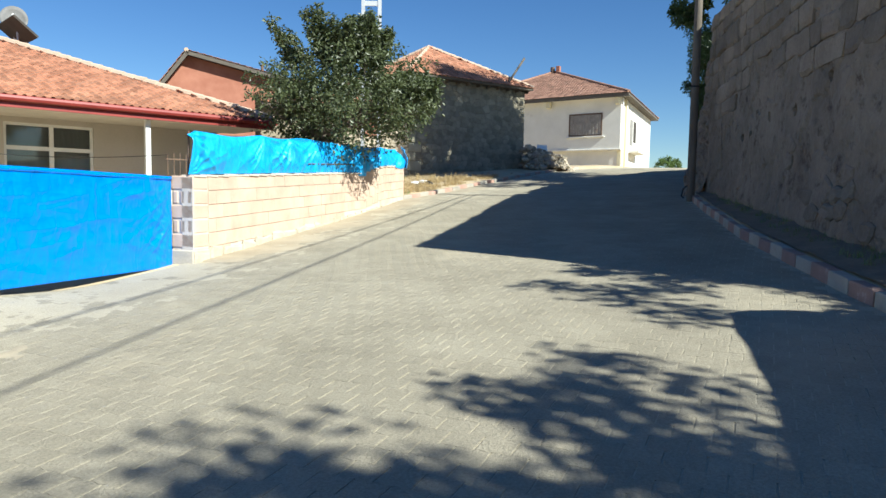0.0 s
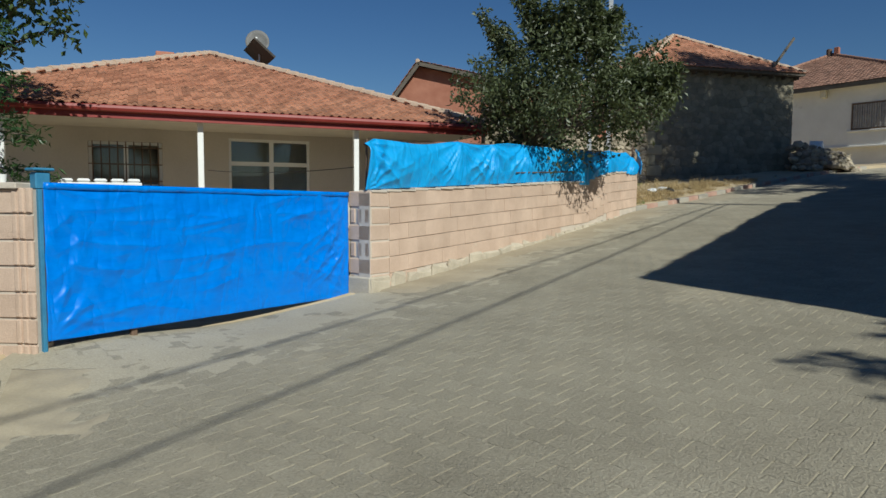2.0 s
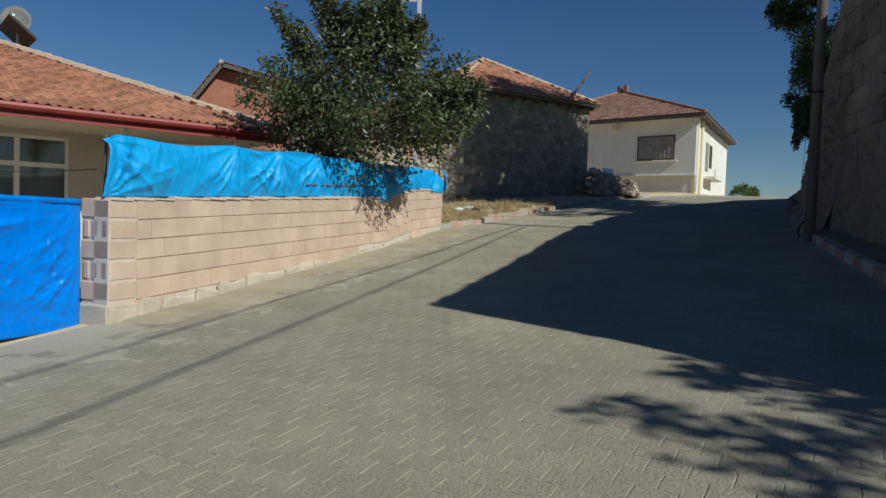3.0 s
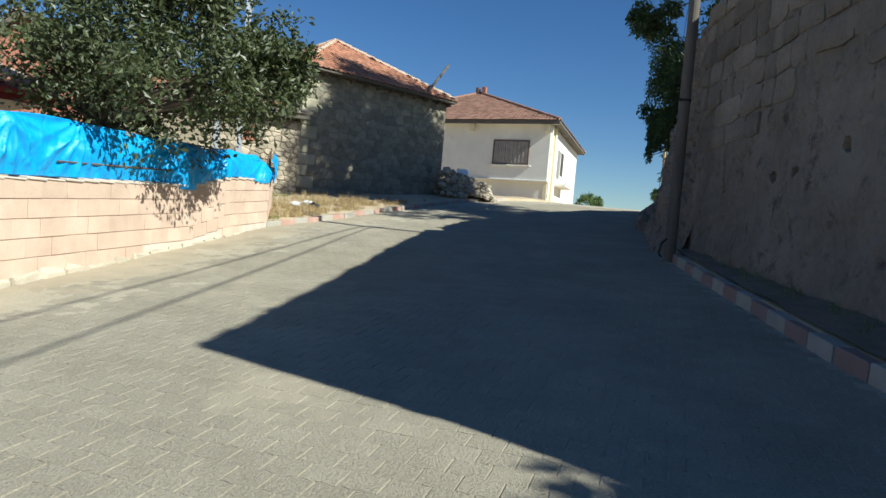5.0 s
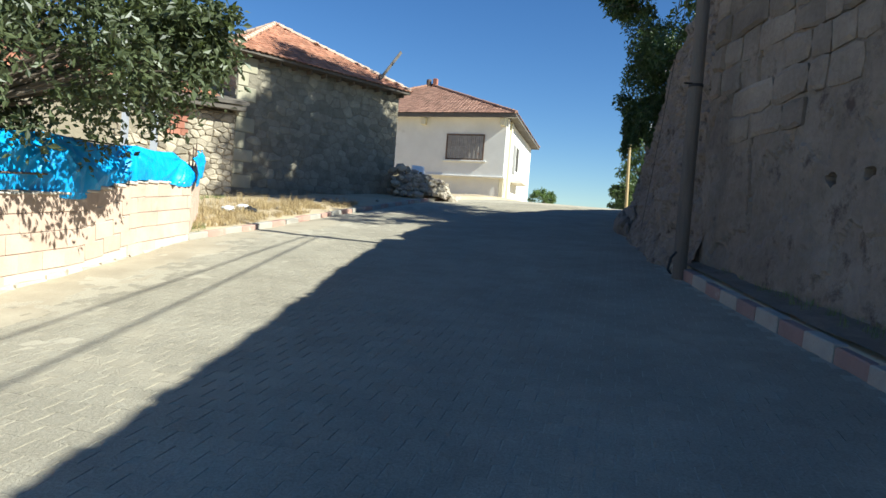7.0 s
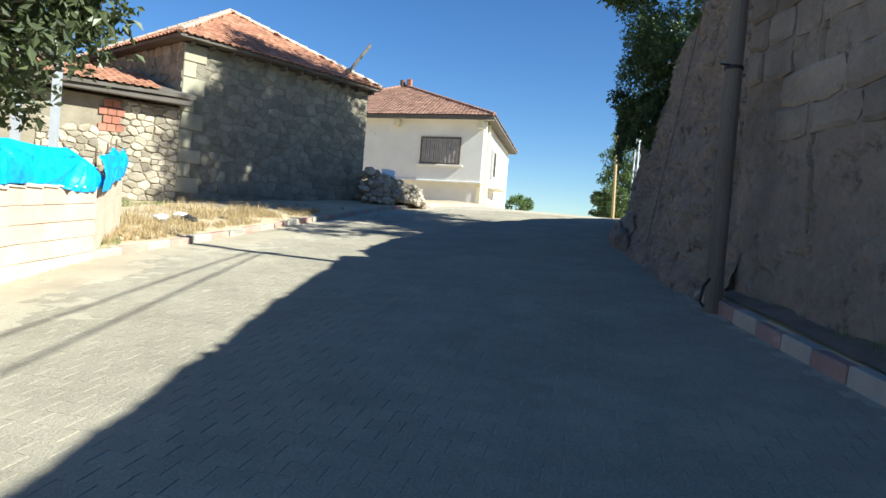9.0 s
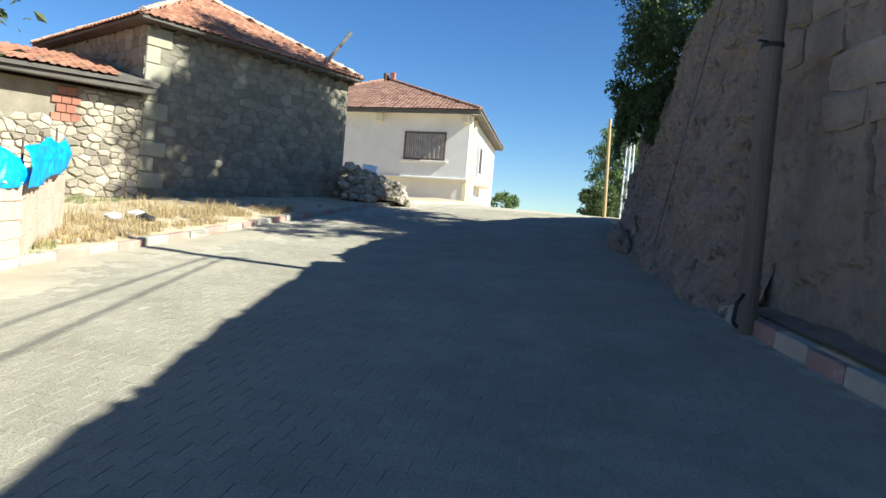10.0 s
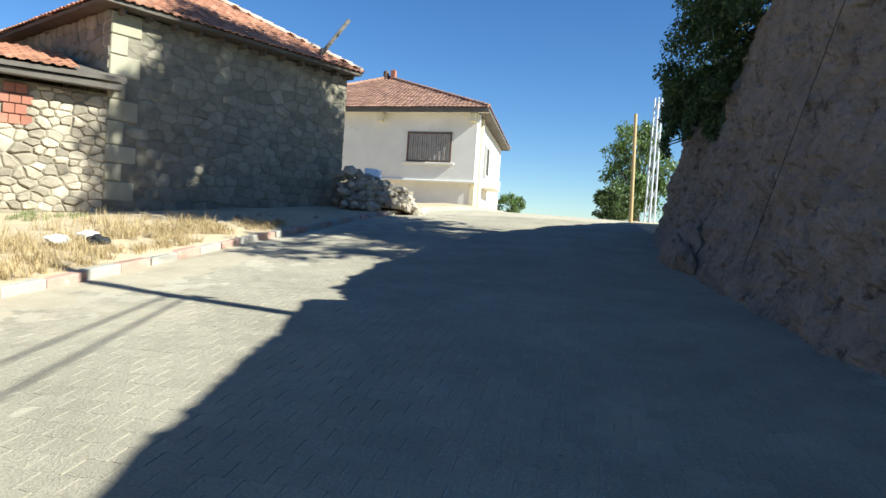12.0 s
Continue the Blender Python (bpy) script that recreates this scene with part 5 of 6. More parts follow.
def tree(name, x, y, z, crown, trunk_h, r, clumps, leaves, leaf, label, rng, material, spread=1.0, category="tree", droop=.3, narrow=.5, shell=.55, shoots=0, lobes=()):
    """crown: centre offset and half sizes. Limbs run from the trunk to the clumps."""
    ob = thing(name, x, y, z, 0, label, category)
    (cx, cy, cz), (hx, hy, hz) = crown
    wood = bmesh.new()
    fork = Vector((cx * .35, cy * .35, trunk_h))
    bend = Vector((.08, -.05, trunk_h * .5))
    rod(wood, (0, 0, -.2), bend, r * 1.25, r, 10)
    rod(wood, bend, fork, r, r * .85, 10)
    centres = []
    for k in range(clumps):
        d = Vector((rng.gauss(0, 1), rng.gauss(0, 1), rng.gauss(0, 1))).normalized()
        f = rng.uniform(shell, 1.0)
        wob = 1 + .22 * noise.noise(d * 2.1 + Vector((x, y, 0)))
        c = Vector((cx + d.x * hx * f * wob, cy + d.y * hy * f * wob, cz + d.z * hz * f * wob))
        centres.append((c, min(hx, hy, hz) * rng.uniform(.16, .34)))
        if k % 5 == 0:
            mid = fork.lerp(c, .55) + Vector((rng.uniform(-.2, .2), rng.uniform(-.2, .2), rng.uniform(0, .3)))
            rod(wood, fork, mid, r * .30, r * .14, 6)
            rod(wood, mid, c, r * .14, r * .04, 5)
    for lx, ly, lz, lr in lobes:
        hub = Vector((lx, ly, lz))
        rod(wood, fork, hub, r * .25, r * .08, 6)
        for k in range(16):
            d = Vector((rng.gauss(0, 1), rng.gauss(0, 1), rng.gauss(0, 1))).normalized()
            centres.append((hub + d * lr * rng.uniform(.2, 1), lr * .4))
    for k in range(shoots):
        a, rr = rng.uniform(0, 6.28), rng.uniform(.1, .5)
        foot = Vector((cx - .25 + math.cos(a) * hx * rr, cy + math.sin(a) * hy * rr, cz + hz * .7 * math.sqrt(1 - rr * rr * .9)))
        tip = foot + Vector((math.cos(a) * .3 - .12, math.sin(a) * .3, rng.uniform(.3, .85)))
        rod(wood, foot - (tip - foot) * .5, tip, r * .09, r * .03, 4)
        for q in range(6):
            centres.append((foot.lerp(tip, q / 5), .16))
    part("trunk", wood, M_BARK, ob)
    leaf_cloud("crown", centres, leaves, leaf, spread, rng, material, ob, droop, narrow)
    return ob


rng = random.Random(101)
tree("plum_tree", -4.3, 15.1, 1.3, ((1.1, .2, 2.5), (2.2, 2.0, 1.38)), 1.6, .13, 240, 36000, .095, "leafy plum tree leaning over the tarpaulin fence", rng, M_LEAF, droop=.6, shoots=26, shell=.4,
     lobes=((2.5, .3, 2.75, .65), (2.2, 1.0, 2.6, .6), (3.0, .3, 2.6, .45), (.2, .3, 1.7, .8)))
# trees whose shade lies on the road
tree("yard_tree", 8.2, -4.0, 0.2, ((-.3, 0, 6.0), (2.3, 2.6, 2.6)), 3.4, .22, 110, 19000, .17, "leafy tree behind the yard wall", rng, M_LEAF)
tree("yard_tree", 8.3, 2.7, .6, ((-.2, .2, 5.1), (1.25, 1.9, 1.6)), 3.8, .12, 44, 3600, .16, "slim leafy tree behind the yard wall", rng, M_LEAF)
tree("yard_tree", 7.6, -.5, .4, ((0, 0, 5.4), (1.3, 1.2, 1.25)), 3.8, .12, 38, 3600, .16, "slim leafy tree behind the yard wall", rng, M_LEAF)
tree("bank_tree", 10.0, 24.4, 5.9, ((-.4, 0, 6.2), (2.8, 2.8, 4.0)), 3.6, .28, 190, 24000, .22, "tall broadleaf tree standing on the clay bank", rng, M_LEAF_DARK, shell=.3)
# extra tree out of view, added to widen the shade on the stone house
tree("bank_tree", 10.2, 21.6, 5.9, ((-.4, 0, 7.8), (2.7, 2.7, 5.0)), 3.8, .28, 190, 28000, .22, "tall broadleaf tree added unseen on the terrace edge to shade the stone house", rng, M_LEAF_DARK, shell=.3)

tree("bank_tree", 8.9, 20.6, 6.0, ((-.3, .2, 3.1), (1.8, 2.6, 1.2)), 1.8, .12, 60, 3600, .16, "low spreading tree on the edge of the terrace", rng, M_LEAF_DARK)


def clump_plant(name, x, y, z, centres, leaves, leaf, label, rng, material, category="climbing plant", droop=.8):
    ob = thing(name, x, y, z, 0, label, category)
    for c, r in centres[::4]:
        part("stem", rodded(c + Vector((.5, .1, .2)), c, .02, .008, 5), M_BARK, ob)
    leaf_cloud("foliage", centres, leaves, leaf, 1.0, rng, material, ob, droop)
    return ob


rng = random.Random(111)
cs = []
for k in range(70):
    f = rng.random()
    cs.append((Vector((-.25 + rng.uniform(-.35, .5) + .4 * f, rng.uniform(-1.2, .9), rng.uniform(-1.1, 1.4) * (1 - .3 * f))), rng.uniform(.18, .42)))
clump_plant("ivy", 7.15, 24.3, 6.2, cs, 13000, .085, "dark ivy hanging over the edge of the clay bank", rng, M_LEAF_DARK)
cs = []
for k in range(15):
    x0, y0, low = rng.uniform(.1, .5), rng.uniform(-.9, 1.3), rng.uniform(-1.3, -.5)
    for q in range(9):
        cs.append((Vector((x0 - .05 * q * .2 + rng.uniform(-.05, .05), y0 + rng.uniform(-.06, .06), low * q / 8)), .19 - .012 * q))
clump_plant("ivy", 7.05, 24.5, 5.6, cs, 9000, .075, "trailing ivy hanging down the clay bank in strands", rng, M_LEAF_DARK, droop=1.5)
cs = [(Vector((rng.uniform(-.3, .8), rng.uniform(-3.2, 0), rng.uniform(-.25, .35))), rng.uniform(.15, .35)) for k in range(46)]
clump_plant("ivy", 6.95, 23.6, 6.35, cs, 4500, .10, "leafy creeper along the top of the clay bank", rng, M_LEAF_DARK)

cs = [(Vector((rng.uniform(-.5, .7), rng.uniform(-.6, .6), rng.uniform(-.4, .5))), rng.uniform(.2, .35)) for k in range(22)]
clump_plant("overhanging_branch", 6.35, 24.3, 8.0, cs, 2600, .13, "leafy branch hanging out over the bank", rng, M_LEAF_DARK, category="branch")

# far things beyond the crest
FAR = random.Random(121)
tree("roadside_tree", 18.4, 74, 2.9, ((0, 0, 2.5), (1.4, 1.3, 1.0)), 1.6, .1, 60, 2600, .22, "small round green tree beyond the crest", FAR, M_LEAF_FAR)
tree("willow_tree", 18.4, 49.0, 3.2, ((0, 0, 3.4), (1.9, 1.9, 3.1)), 1.8, .2, 110, 9000, .28, "pale green willow beside the far road", FAR, M_LEAF_FAR, droop=1.4, narrow=.3)
tree("roadside_bush", 16.2, 46.5, 3.2, ((0, 0, 1.2), (1.2, 1.2, 1.2)), .5, .08, 50, 3500, .2, "dark green bush below the willow", FAR, M_LEAF_DARK, category="bush")
round_post("wooden_pole", 11.3, 34.85, 3.2, 6.95, .065, .055, M_WOODLIGHT, "pale yellow wooden pole at the crest of the road", (-.12, 0))
lattice_mast(13.4, 37.6, 3.1, 8.2, .27, .18, "grey steel lattice power mast beyond the bank", 20)

# wires
cable("power_line", (4.79, 16.9, 6.85), (1.2, -14.5, 7.4), .12, .016, "black overhead power line along the road")
cable("power_line", (5.0, 16.9, 6.85), (3.3, -14.5, 7.4), .12, .016, "black overhead power line along the road")
cable("power_line", (4.86, 16.92, 8.3), (13.4, 37.6, 8.1), .25, .011, "black overhead power line towards the far mast")
cable("power_line", (-3.56, 20.2, 10.0), (4.85, 16.9, 8.4), .35, .011, "black overhead power line across the road")
cable("guy_wire", (4.87, 16.95, 7.6), (6.05, 21.2, 2.0), .02, .0045, "steel guy wire from the pole to the bank foot")
back_pole = round_post("utility_pole", 2.25, -14.5, -1.1, 7.6, .14, .10, M_POLE, "dark weathered round utility pole with a cross arm")
part("cross_arm", boxed(-1.1, 1.1, -.05, .05, 8.45, 8.55), M_WOOD, back_pole)


# ---- kerbs ----
def kerb(name, edge, y0, y1, side, label, piece=.5, height=.15, start=0, red=None):
    """Painted kerb stones along an edge of the road; each stone is a part."""
    ob = thing(name, 0, 0, 0, 0, label, "kerb", kind="structure")
    bm = boxed(-.5, .5, -.5, .5, -.5, .5, bevel=.05)
    meshes = []
    for m in (M_KERB_WHITE, red or M_KERB_RED):
        me = bpy.data.meshes.new("kerb_stone")
        bm.to_mesh(me)
        me.materials.append(m)
        meshes.append(me)
    bm.free()
    r, y, k = random.Random(7), y0, start
    while y < y1:
        xa = edge(y)
        dy = piece * .96
        for _ in range(3):
            dy = piece / math.hypot(1, (edge(y + dy) - xa) / dy)
        xb = edge(y + dy)
        cx, cy = (xa + xb) / 2 + side * .06, y + dy / 2
        za, zb = ground(xa, y), ground(xb, y + dy)
        tilt = math.degrees(math.atan2(zb - za, piece))
        st = new("kerb_stone", meshes[k % 2])
        st.parent = ob
        st.matrix_local = pose(cx + r.uniform(-.012, .012), cy, (za + zb) / 2 + height / 2 - .06 + r.uniform(-.01, .01), 0, -tilt, math.degrees(math.atan2(dy, xb - xa)) + r.uniform(-1, 1)) @ Matrix.Diagonal((piece - .012, .14, height + .12, 1))
        y += dy
        k += 1
    return ob


kerb("kerb_right", right_edge, -2.0, 17.0, 1, "kerb stones painted faded red and white")
kerb("kerb_left", left_edge, 19.55, 34.5, -1, "kerb stones painted faded red and white", piece=.62, height=.12, red=M_KERB_PINK)

# ---- garden side: trees, shed, planter ----
rng = random.Random(131)
fir = thing("fir_tree", -8.3, 7.1, .6, 0, "young green fir behind the garden wall", "tree")
wood = rodded((0, 0, -.2), (0, 0, 4.6), .09, .02, 8)
cs = []
for k in range(46):
    z = .7 + 3.9 * k / 46
    a = k * 2.4
    reach = 1.25 * (1 - (z - .5) / 4.6) + .15
    tip = Vector((math.cos(a) * reach, math.sin(a) * reach, z - .15))
    rod(wood, (0, 0, z), tip, .022, .006, 5)
    for q in range(1, 6):
        cs.append((Vector((0, 0, z)).lerp(tip, q / 5), .17))
part("trunk", wood, M_BARK, fir)
leaf_cloud("needles", cs, 13000, .11, 1.0, rng, M_LEAF_FIR, fir, .2, .22)
tree("garden_tree", -10.2, 7.9, .6, ((.2, -.2, 4.6), (1.9, 1.9, 2.1)), 2.4, .14, 100, 10000, .14, "dark leafy tree in front of the porch", rng, M_LEAF_DARK, droop=.6)

shed = thing("tarpaulin_shelter", -6.35, 5.75, 0, 197, "low timber shelter roofed with a sagging blue tarpaulin", "shelter")
thicken(raw("tarpaulin", *tarp_sheet(40, 16, lambda u, v: (u * 3.2, -.5 - v * .5, 2.05 + .80 * u + .42 * math.sin(u * 2.2) + .1 * v), 6, .035), M_TARP_CYAN, shed, "faded sagging tarpaulin", smooth=True), .012)
rollv = [(.0 + .35 * k, .12 - .55, 2.06 + .80 * (.35 * k / 3.2) + .42 * math.sin(.35 * k / 3.2 * 2.2)) for k in range(10)]
hem = bpy.data.curves.new("rolled_hem", "CURVE")
hem.dimensions, hem.bevel_depth, hem.bevel_resolution = "3D", .05, 3
line = hem.splines.new("POLY")
line.points.add(len(rollv) - 1)
for p, (a, b, c) in zip(line.points, rollv):
    p.co = (a, -.05, c + .03, 1)
hem.materials.append(M_TARP_CYAN)
roll = new("rolled_hem", hem)
roll.parent = shed
thicken(raw("front_flap", *tarp_sheet(40, 5, lambda u, v: (u * 3.2, -.05 - .45 * v, 2.05 + .80 * u + .42 * math.sin(u * 2.2) + .02), 9, .02), M_TARP_CYAN, shed, smooth=True), .01)
for u in (.08, 1.6, 3.0):
    part("post", boxed(u, u + .08, -.3, -.22, .4, 2.1 + .5 * u / 3.2, bevel=.008), M_WOOD, shed)
for k in range(5):
    part("beam", boxed(.1, 3.1, -.2 - .2 * k, -.13 - .2 * k, 1.86, 1.92, m=Matrix.Rotation(radians(-14), 4, "Y")), M_WOOD, shed)
part("back_boards", boxed(.1, 3.1, -1.05, -1.0, .4, 2.1), M_WOOD, shed)

planter = thing("planter", -5.62, 5.86, 1.90, 20, "small red plastic planter on the garden wall", "planter")
bm = boxed(-.15, .15, -.06, .06, 0, .09, bevel=.012)
for v in bm.verts:
    if v.co.z < .04:
        v.co.x *= .88
part("trough", bm, M_GUTTER, planter)
part("rim", box(boxed(-.16, .16, -.07, -.055, .075, .095), -.16, .16, .055, .07, .075, .095), M_GUTTER, planter)
cup = thing("paper_cup", -5.42, 5.95, 1.90, 0, "white paper cup on the garden wall", "cup")
part("cup", rodded((0, 0, 0), (0, 0, .08), .025, .035, 12), M_FRAME, cup)

post_cap = thing("post_box", -5.20, 6.12, 1.86, g_turn, "small blue metal box on the gate post", "metal box")
part("body", boxed(-.06, .06, -.05, .05, 0, .14, bevel=.01), M_BLUESTEEL, post_cap)
part("lid", boxed(-.085, .085, -.075, .075, .15, .175, bevel=.008), M_BLUESTEEL, post_cap)

# white garden bench behind the gate
bench = thing("garden_bench", -7.6, 8.6, .68, 40, "white scalloped garden bench behind the gate", "bench")
bm = boxed(-.5, .5, -.02, .02, 1.20, 1.32, bevel=.01)
for k in range(5):
    box(bm, -.48 + k * .2, -.32 + k * .2, -.02, .02, 1.32, 1.37, bevel=.02)
part("backrest", bm, M_FRAME, bench)
part("seat", boxed(-.5, .5, -.45, -.05, .42, .46, bevel=.01), M_FRAME, bench)
for sx in (-.46, .42):
    part("leg", boxed(sx, sx + .04, -.02, .02, 0, 1.2), M_FRAME, bench)
    part("leg", boxed(sx, sx + .04, -.44, -.40, 0, .42), M_FRAME, bench)

# iron railing by the porch
rail = thing("porch_railing", -7.0, 14.7, .8, 48, "dark iron railing at the porch end", "railing")
for k in range(12):
    part("bar", rodded((.1 + k * .14, .4, 0), (.1 + k * .14, .4, 1.75), .012), M_IRON, rail)
for z in (.2, 1.6):
    part("rail", boxed(.05, 1.75, .38, .42, z, z + .03), M_IRON, rail)
cable("washing_line", (-9.4, 12.4, 2.35), (-5.0, 10.6, 2.25), .06, .006, "thin washing line from the porch post to the fence")



# ---- dry grass, weeds, litter ----
def blades(name, spots, rng, material, label, h=(.08, .3), w=.0028, lean=.5):
    verts, faces = [], []
    for x, y in spots:
        z = verge(x, y)
        n = rng.randint(9, 16)
        for _ in range(n):
            a, l, hh = rng.uniform(0, 6.28), rng.uniform(.1, lean), rng.uniform(*h)
            bx, by = x + rng.uniform(-.05, .05), y + rng.uniform(-.05, .05)
            dx, dy = math.cos(a), math.sin(a)
            k = len(verts)
            for f, wide in ((0, w), (.6, w * .8)):
                cx, cy, cz = bx + dx * l * hh * f * f * 1.3, by + dy * l * hh * f * f * 1.3, z - .01 + hh * f
                verts += [(cx - dy * wide, cy + dx * wide, cz), (cx + dy * wide, cy - dx * wide, cz)]
            verts.append((bx + dx * l * hh * 1.3, by + dy * l * hh * 1.3, z + hh * (1 - .25 * l)))
            faces += [(k, k + 1, k + 3, k + 2), (k + 2, k + 3, k + 4)]
    return tagged(raw(name, verts, faces, material), label, "grass", kind="stuff")


rng = random.Random(141)
spots = []
while len(spots) < 1300:
    y = rng.uniform(19.7, 27.5)
    x = left_edge(y) - .25 - abs(rng.gauss(0, 1.0)) * 1.1
    if noise.noise(Vector((x * .9, y * .9, 2))) > -.25 and x > -4.6 + (y - 19) * .15:
        spots.append((x, y))
blades("dry_grass", spots, rng, M_STRAW, "bleached dry grass on the verge", (.04, .17), lean=1.2)
spots = [(left_edge(y) - rng.uniform(.8, 3.2), y) for y in [rng.uniform(20.2, 26.5) for _ in range(330)]]
blades("tall_dry_grass", [(x, y) for x, y in spots if x > -4.6 + (y - 19) * .15 and noise.noise(Vector((x * 1.1, y * 1.1, 12))) > -.05], rng, M_STRAW, "taller dry grass tufts near the rubble wall", (.12, .36), lean=.7)
spots = [(left_edge(y) - .2 + rng.gauss(0, .25), y) for y in [rng.uniform(19.3, 20.6) for _ in range(60)]]
spots += [(-3.4 - rng.uniform(.1, 1.2), 27.0 + rng.uniform(-.5, .8)) for _ in range(60)]
spots += [(right_edge(y) + rng.uniform(.35, .75), y) for y in [rng.uniform(6, 16.5) for _ in range(160)]]
spots += [(right_edge(y) + rng.uniform(-.1, .25), y) for y in [rng.uniform(18.3, 24) for _ in range(70)]]
spots += [(-4.08 + .1745 * u + rng.uniform(0, .06), 9.7 + .985 * u) for u in [rng.choice((4.2, 5.0, 7.2, 8.4)) + rng.uniform(-.3, .3) for _ in range(46)]]
blades("green_weeds", spots, rng, M_WEED, "sparse green weeds at wall feet and kerbs", (.04, .14))
spots = [(-4.2 + rng.uniform(-1.2, .5), 4.6 + rng.uniform(-.9, .9)) for _ in range(160)]
blades("straw_litter", [(x, y) for x, y in spots if left_edge(y) - .3 < x], rng, M_STRAW, "scattered straw at the boulder wall foot", (.008, .03), .003, 3.0)


def scatter_rock(x, y, size, material, label, name="loose_stone", category="stone"):
    bm = bmesh.new()
    bmesh.ops.create_icosphere(bm, subdivisions=1, radius=size)
    for v in bm.verts:
        v.co *= 1 + .3 * noise.noise(v.co / size + Vector((x * 7, y * 5, 0)))
        v.co.z *= .7
    ob = part(name, bm, material)
    ob.location = (x, y, verge(x, y) + size * .4)
    return tagged(ob, label, category, "stones on the verge")


for k in range(26):
    y = rng.uniform(20, 29)
    scatter_rock(left_edge(y) - .3 - rng.random() * 1.8, y, rng.uniform(.03, .09), M_RUBBLE, "loose pale stone on the dry verge")
for k in range(10):
    y = rng.uniform(3.6, 5.6)
    scatter_rock(left_edge(y) + rng.uniform(-.1, .4), y, rng.uniform(.02, .05), M_RUBBLE, "small stone at the foot of the boulder wall")
for k, (x, y, m) in enumerate(((-2.6, 23.6, M_SHEET), (-2.2, 23.9, M_CABLE), (-3.0, 21.2, M_CABLE), (-2.4, 24.2, M_SHEET))):
    bag = thing("plastic_bag", x, y, verge(x, y), 30 * k, "crumpled white plastic bag on the dry verge" if m is M_SHEET else "crumpled black plastic bag on the dry verge", "litter")
    bm = bmesh.new()
    bmesh.ops.create_icosphere(bm, subdivisions=3, radius=.16)
    for v in bm.verts:
        v.co *= 1 + .5 * noise.noise(v.co * 9 + Vector((k, 0, 0)))
        v.co.z = v.co.z * .5 + .06
    part("bag", bm, m, bag)
wrap = thing("snack_wrapper", -3.62, 3.60, ground(-3.62, 3.6) + .004, 20, "crumpled yellow snack wrapper on the paving", "litter")
raw("foil", *tarp_sheet(8, 6, lambda u, v: (u * .12, 0, v * .05), 1, .01), mat("yellow_foil", (.7, .5, .03), (.8, .62, .06), 9, .3, 0), wrap).rotation_euler = (radians(-75), 0, 0)

# ---- paving ----
PW, PD, GX_, GY_ = .20, .165, .0095, .0012


def paver_ring():
    """Straight ends, wavy long sides that lock into the next course."""
    w, h = PW / 2 - GX_ / 2, PD / 2 - GY_ / 2
    bend = [(-1, 0), (-.75, .005), (-.25, -.005), (.25, .005), (.75, -.005), (1, 0)]
    return [(f * w, -h + d) for f, d in bend] + [(f * w, h + d) for f, d in reversed(bend)]


RING = paver_ring()
NR = len(RING)
PAVER_V = [(x, y, -.03) for x, y in RING] + [(x, y, -.0009) for x, y in RING] + [(x * .982, y * .998, 0) for x, y in RING]
PAVER_F = [tuple(2 * NR + k for k in range(NR))] + [(r * NR + k, r * NR + (k + 1) % NR, (r + 1) * NR + (k + 1) % NR, (r + 1) * NR + k) for r in (0, 1) for k in range(NR)]
paver_mesh = bpy.data.meshes.new("paver")
paver_mesh.from_pydata(PAVER_V, [], PAVER_F)
paver_mesh.materials.append(M_PAVER)
rng = random.Random(151)
rest_v, rest_f, singles = [], [], 0
LAY = radians(21.0)      # the courses lie askew to the road
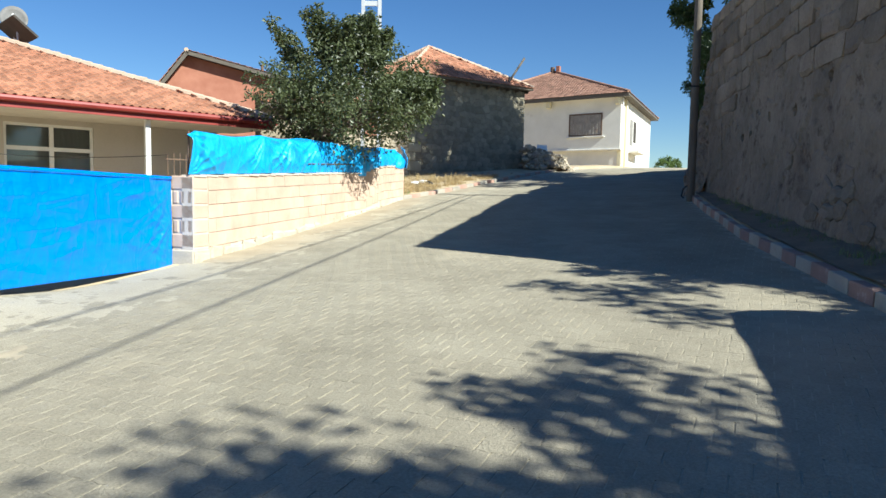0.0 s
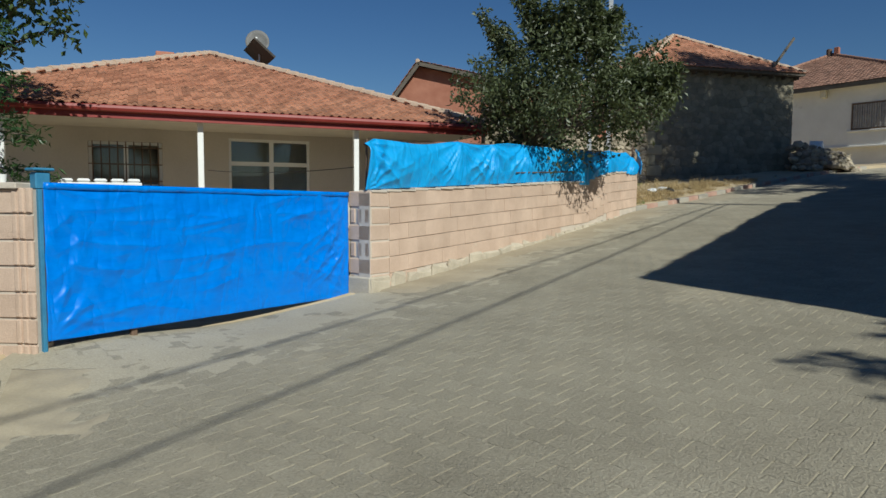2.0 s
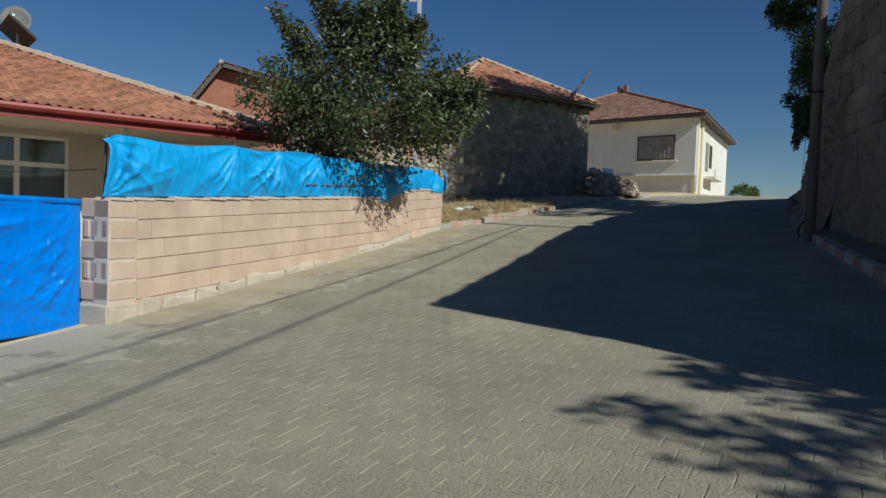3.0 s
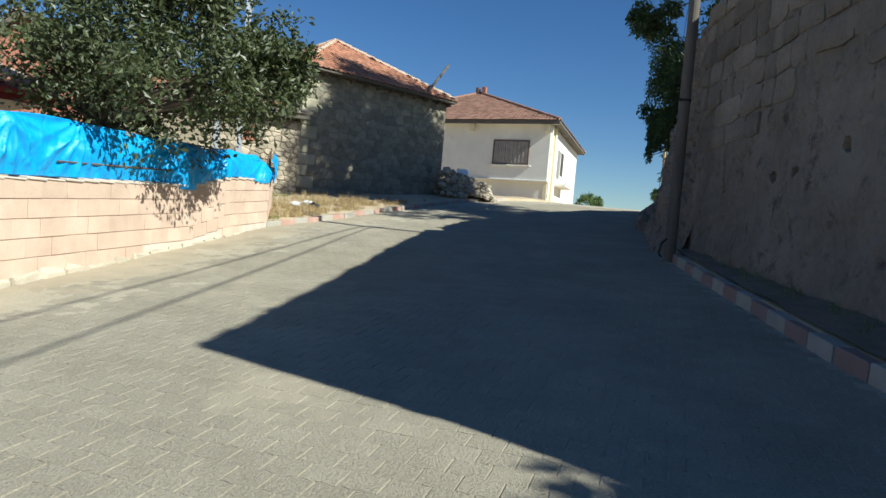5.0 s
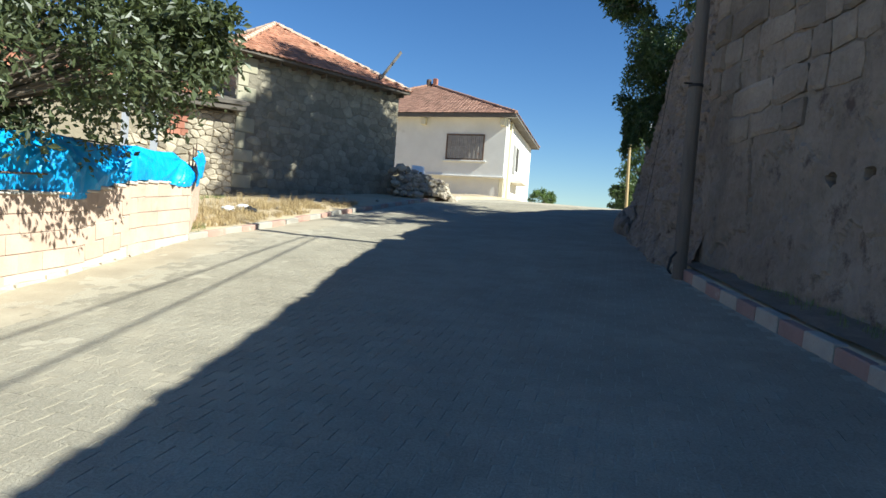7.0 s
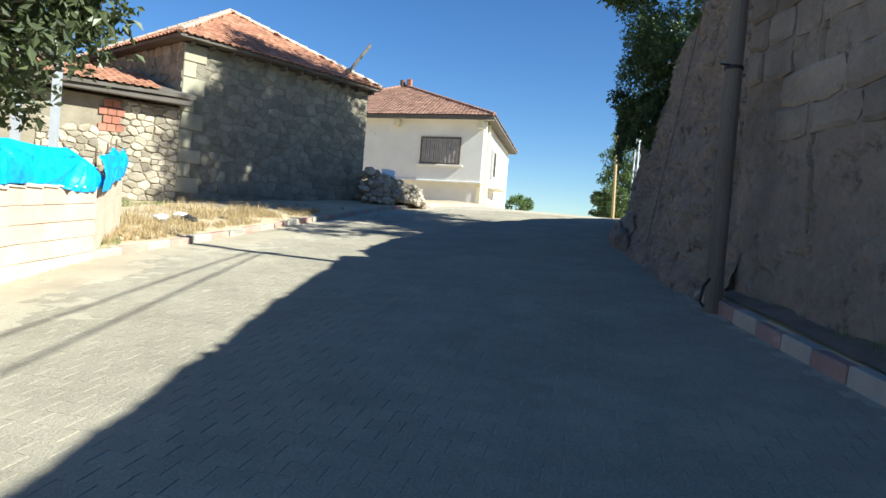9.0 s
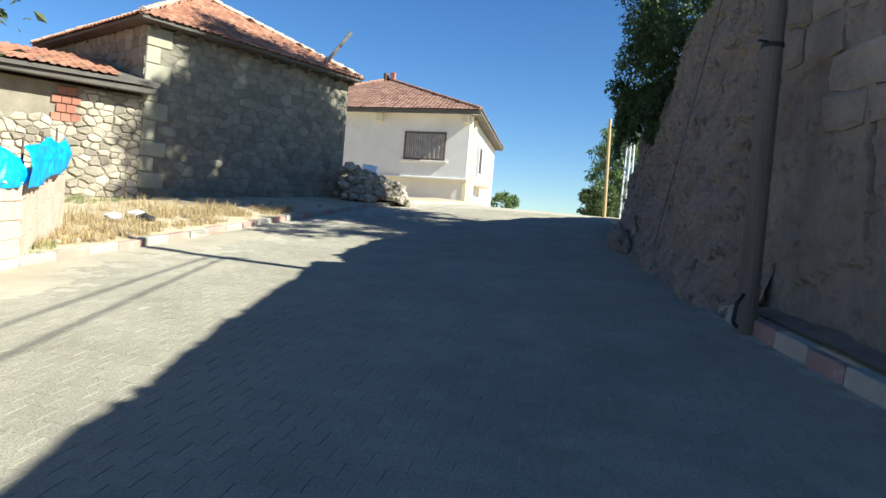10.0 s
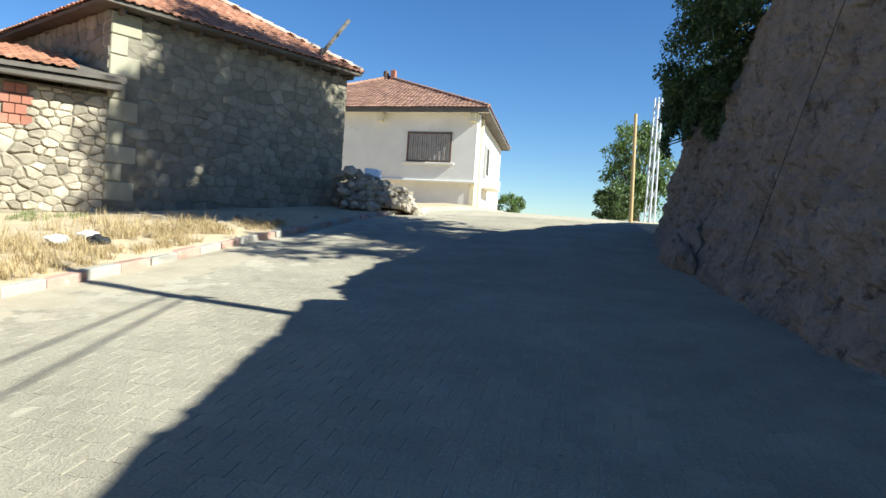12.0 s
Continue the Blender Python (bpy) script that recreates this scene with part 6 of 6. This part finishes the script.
for row in range(-30, 215):
    for k in range(-90, 60):
        u, v = (k + (.5 if row % 2 else 0)) * PW, row * PD
        x, y = u * math.cos(LAY) + v * math.sin(LAY), v * math.cos(LAY) - u * math.sin(LAY)
        if not -1.0 < y < 33 or not left_edge(y) + .09 < x < right_edge(y) - .09:
            continue
        gx, gy = (ground(x + .3, y) - ground(x - .3, y)) / .6 + rng.uniform(-.005, .005), (ground(x, y + .3) - ground(x, y - .3)) / .6 + rng.uniform(-.005, .005)
        turn = -LAY + radians(rng.uniform(-.5, .5))
        ca, sa = math.cos(turn), math.sin(turn)
        ux, uy = Vector((ca, sa, gx * ca + gy * sa)), Vector((-sa, ca, gy * ca - gx * sa))
        m = Matrix.Translation((x, y, ground(x, y) + rng.uniform(-.0006, .0006))) @ Matrix((ux, uy, ux.cross(uy))).transposed().to_4x4()
        if singles < 300 and -1.6 < x < 1.7 and 1.5 < y < 4.7:
            ob = new("paver", paver_mesh)
            ob.parent = road
            ob.matrix_local = m
            singles += 1
        else:
            n = len(rest_v)
            rest_v += [m @ Vector(p) for p in PAVER_V]
            rest_f += [tuple(i + n for i in f) for f in PAVER_F]
tagged(raw("paver_field", rest_v, rest_f, M_PAVER_FAR, road), kind="stuff")


# ---- sand drifted over the paving along the wall foot ----
def sand_drift(name, path, width, seed, label, high=.014):
    """A thin uneven sheet that runs out under the paving's surface; path: points along the wall foot."""
    verts, faces = [], []
    n, w = 160, 16
    cum = [0]
    for a, b in zip(path, path[1:]):
        cum.append(cum[-1] + math.dist(a, b))
    for i in range(n + 1):
        s = cum[-1] * i / n
        x, y = (float(np.interp(s, cum, [p[k] for p in path])) for k in (0, 1))
        x2, y2 = (float(np.interp(min(cum[-1], s + .3), cum, [p[k] for p in path])) for k in (0, 1))
        x1, y1 = (float(np.interp(max(0, s - .3), cum, [p[k] for p in path])) for k in (0, 1))
        way = Vector((x2 - x1, y2 - y1, 0)).normalized()
        side = Vector((way.y, -way.x, 0))
        for j in range(w + 1):
            f = j / w
            p = Vector((x, y, 0)) + side * (f * width - .05)
            h = high * (1 - f * 1.25) + high * 1.1 * noise.noise(Vector((p.x * 1.4, p.y * 1.4, seed))) + high * .7 * noise.noise(Vector((p.x * 6, p.y * 6, seed)))
            h = min(h, high * 2)
            verts.append((p.x, p.y, ground(p.x, p.y) + (h if 0 < i < n else -.02)))
    for i in range(n):
        for j in range(w):
            a = i * (w + 1) + j
            faces.append((a, a + 1, a + w + 2, a + w + 1))
    tagged(raw(name, verts, faces, M_SAND, smooth=True), label, "sand", kind="stuff")


sand_drift("drifted_sand", [(-4.12, 9.75), (-3.2, 15), (-2.4, 19.5), (-1.75, 21.7), (-.25, 25.6)], .95, 3, "pale sand drifted along the foot of the block wall")
sand_drift("drifted_sand", [(-5.6, 3.4), (-5.0, 4.2), (-4.35, 4.75), (-4.25, 5.1), (-4.9, 5.7)], .75, 8, "pale sand and straw at the boulder wall foot", .03)
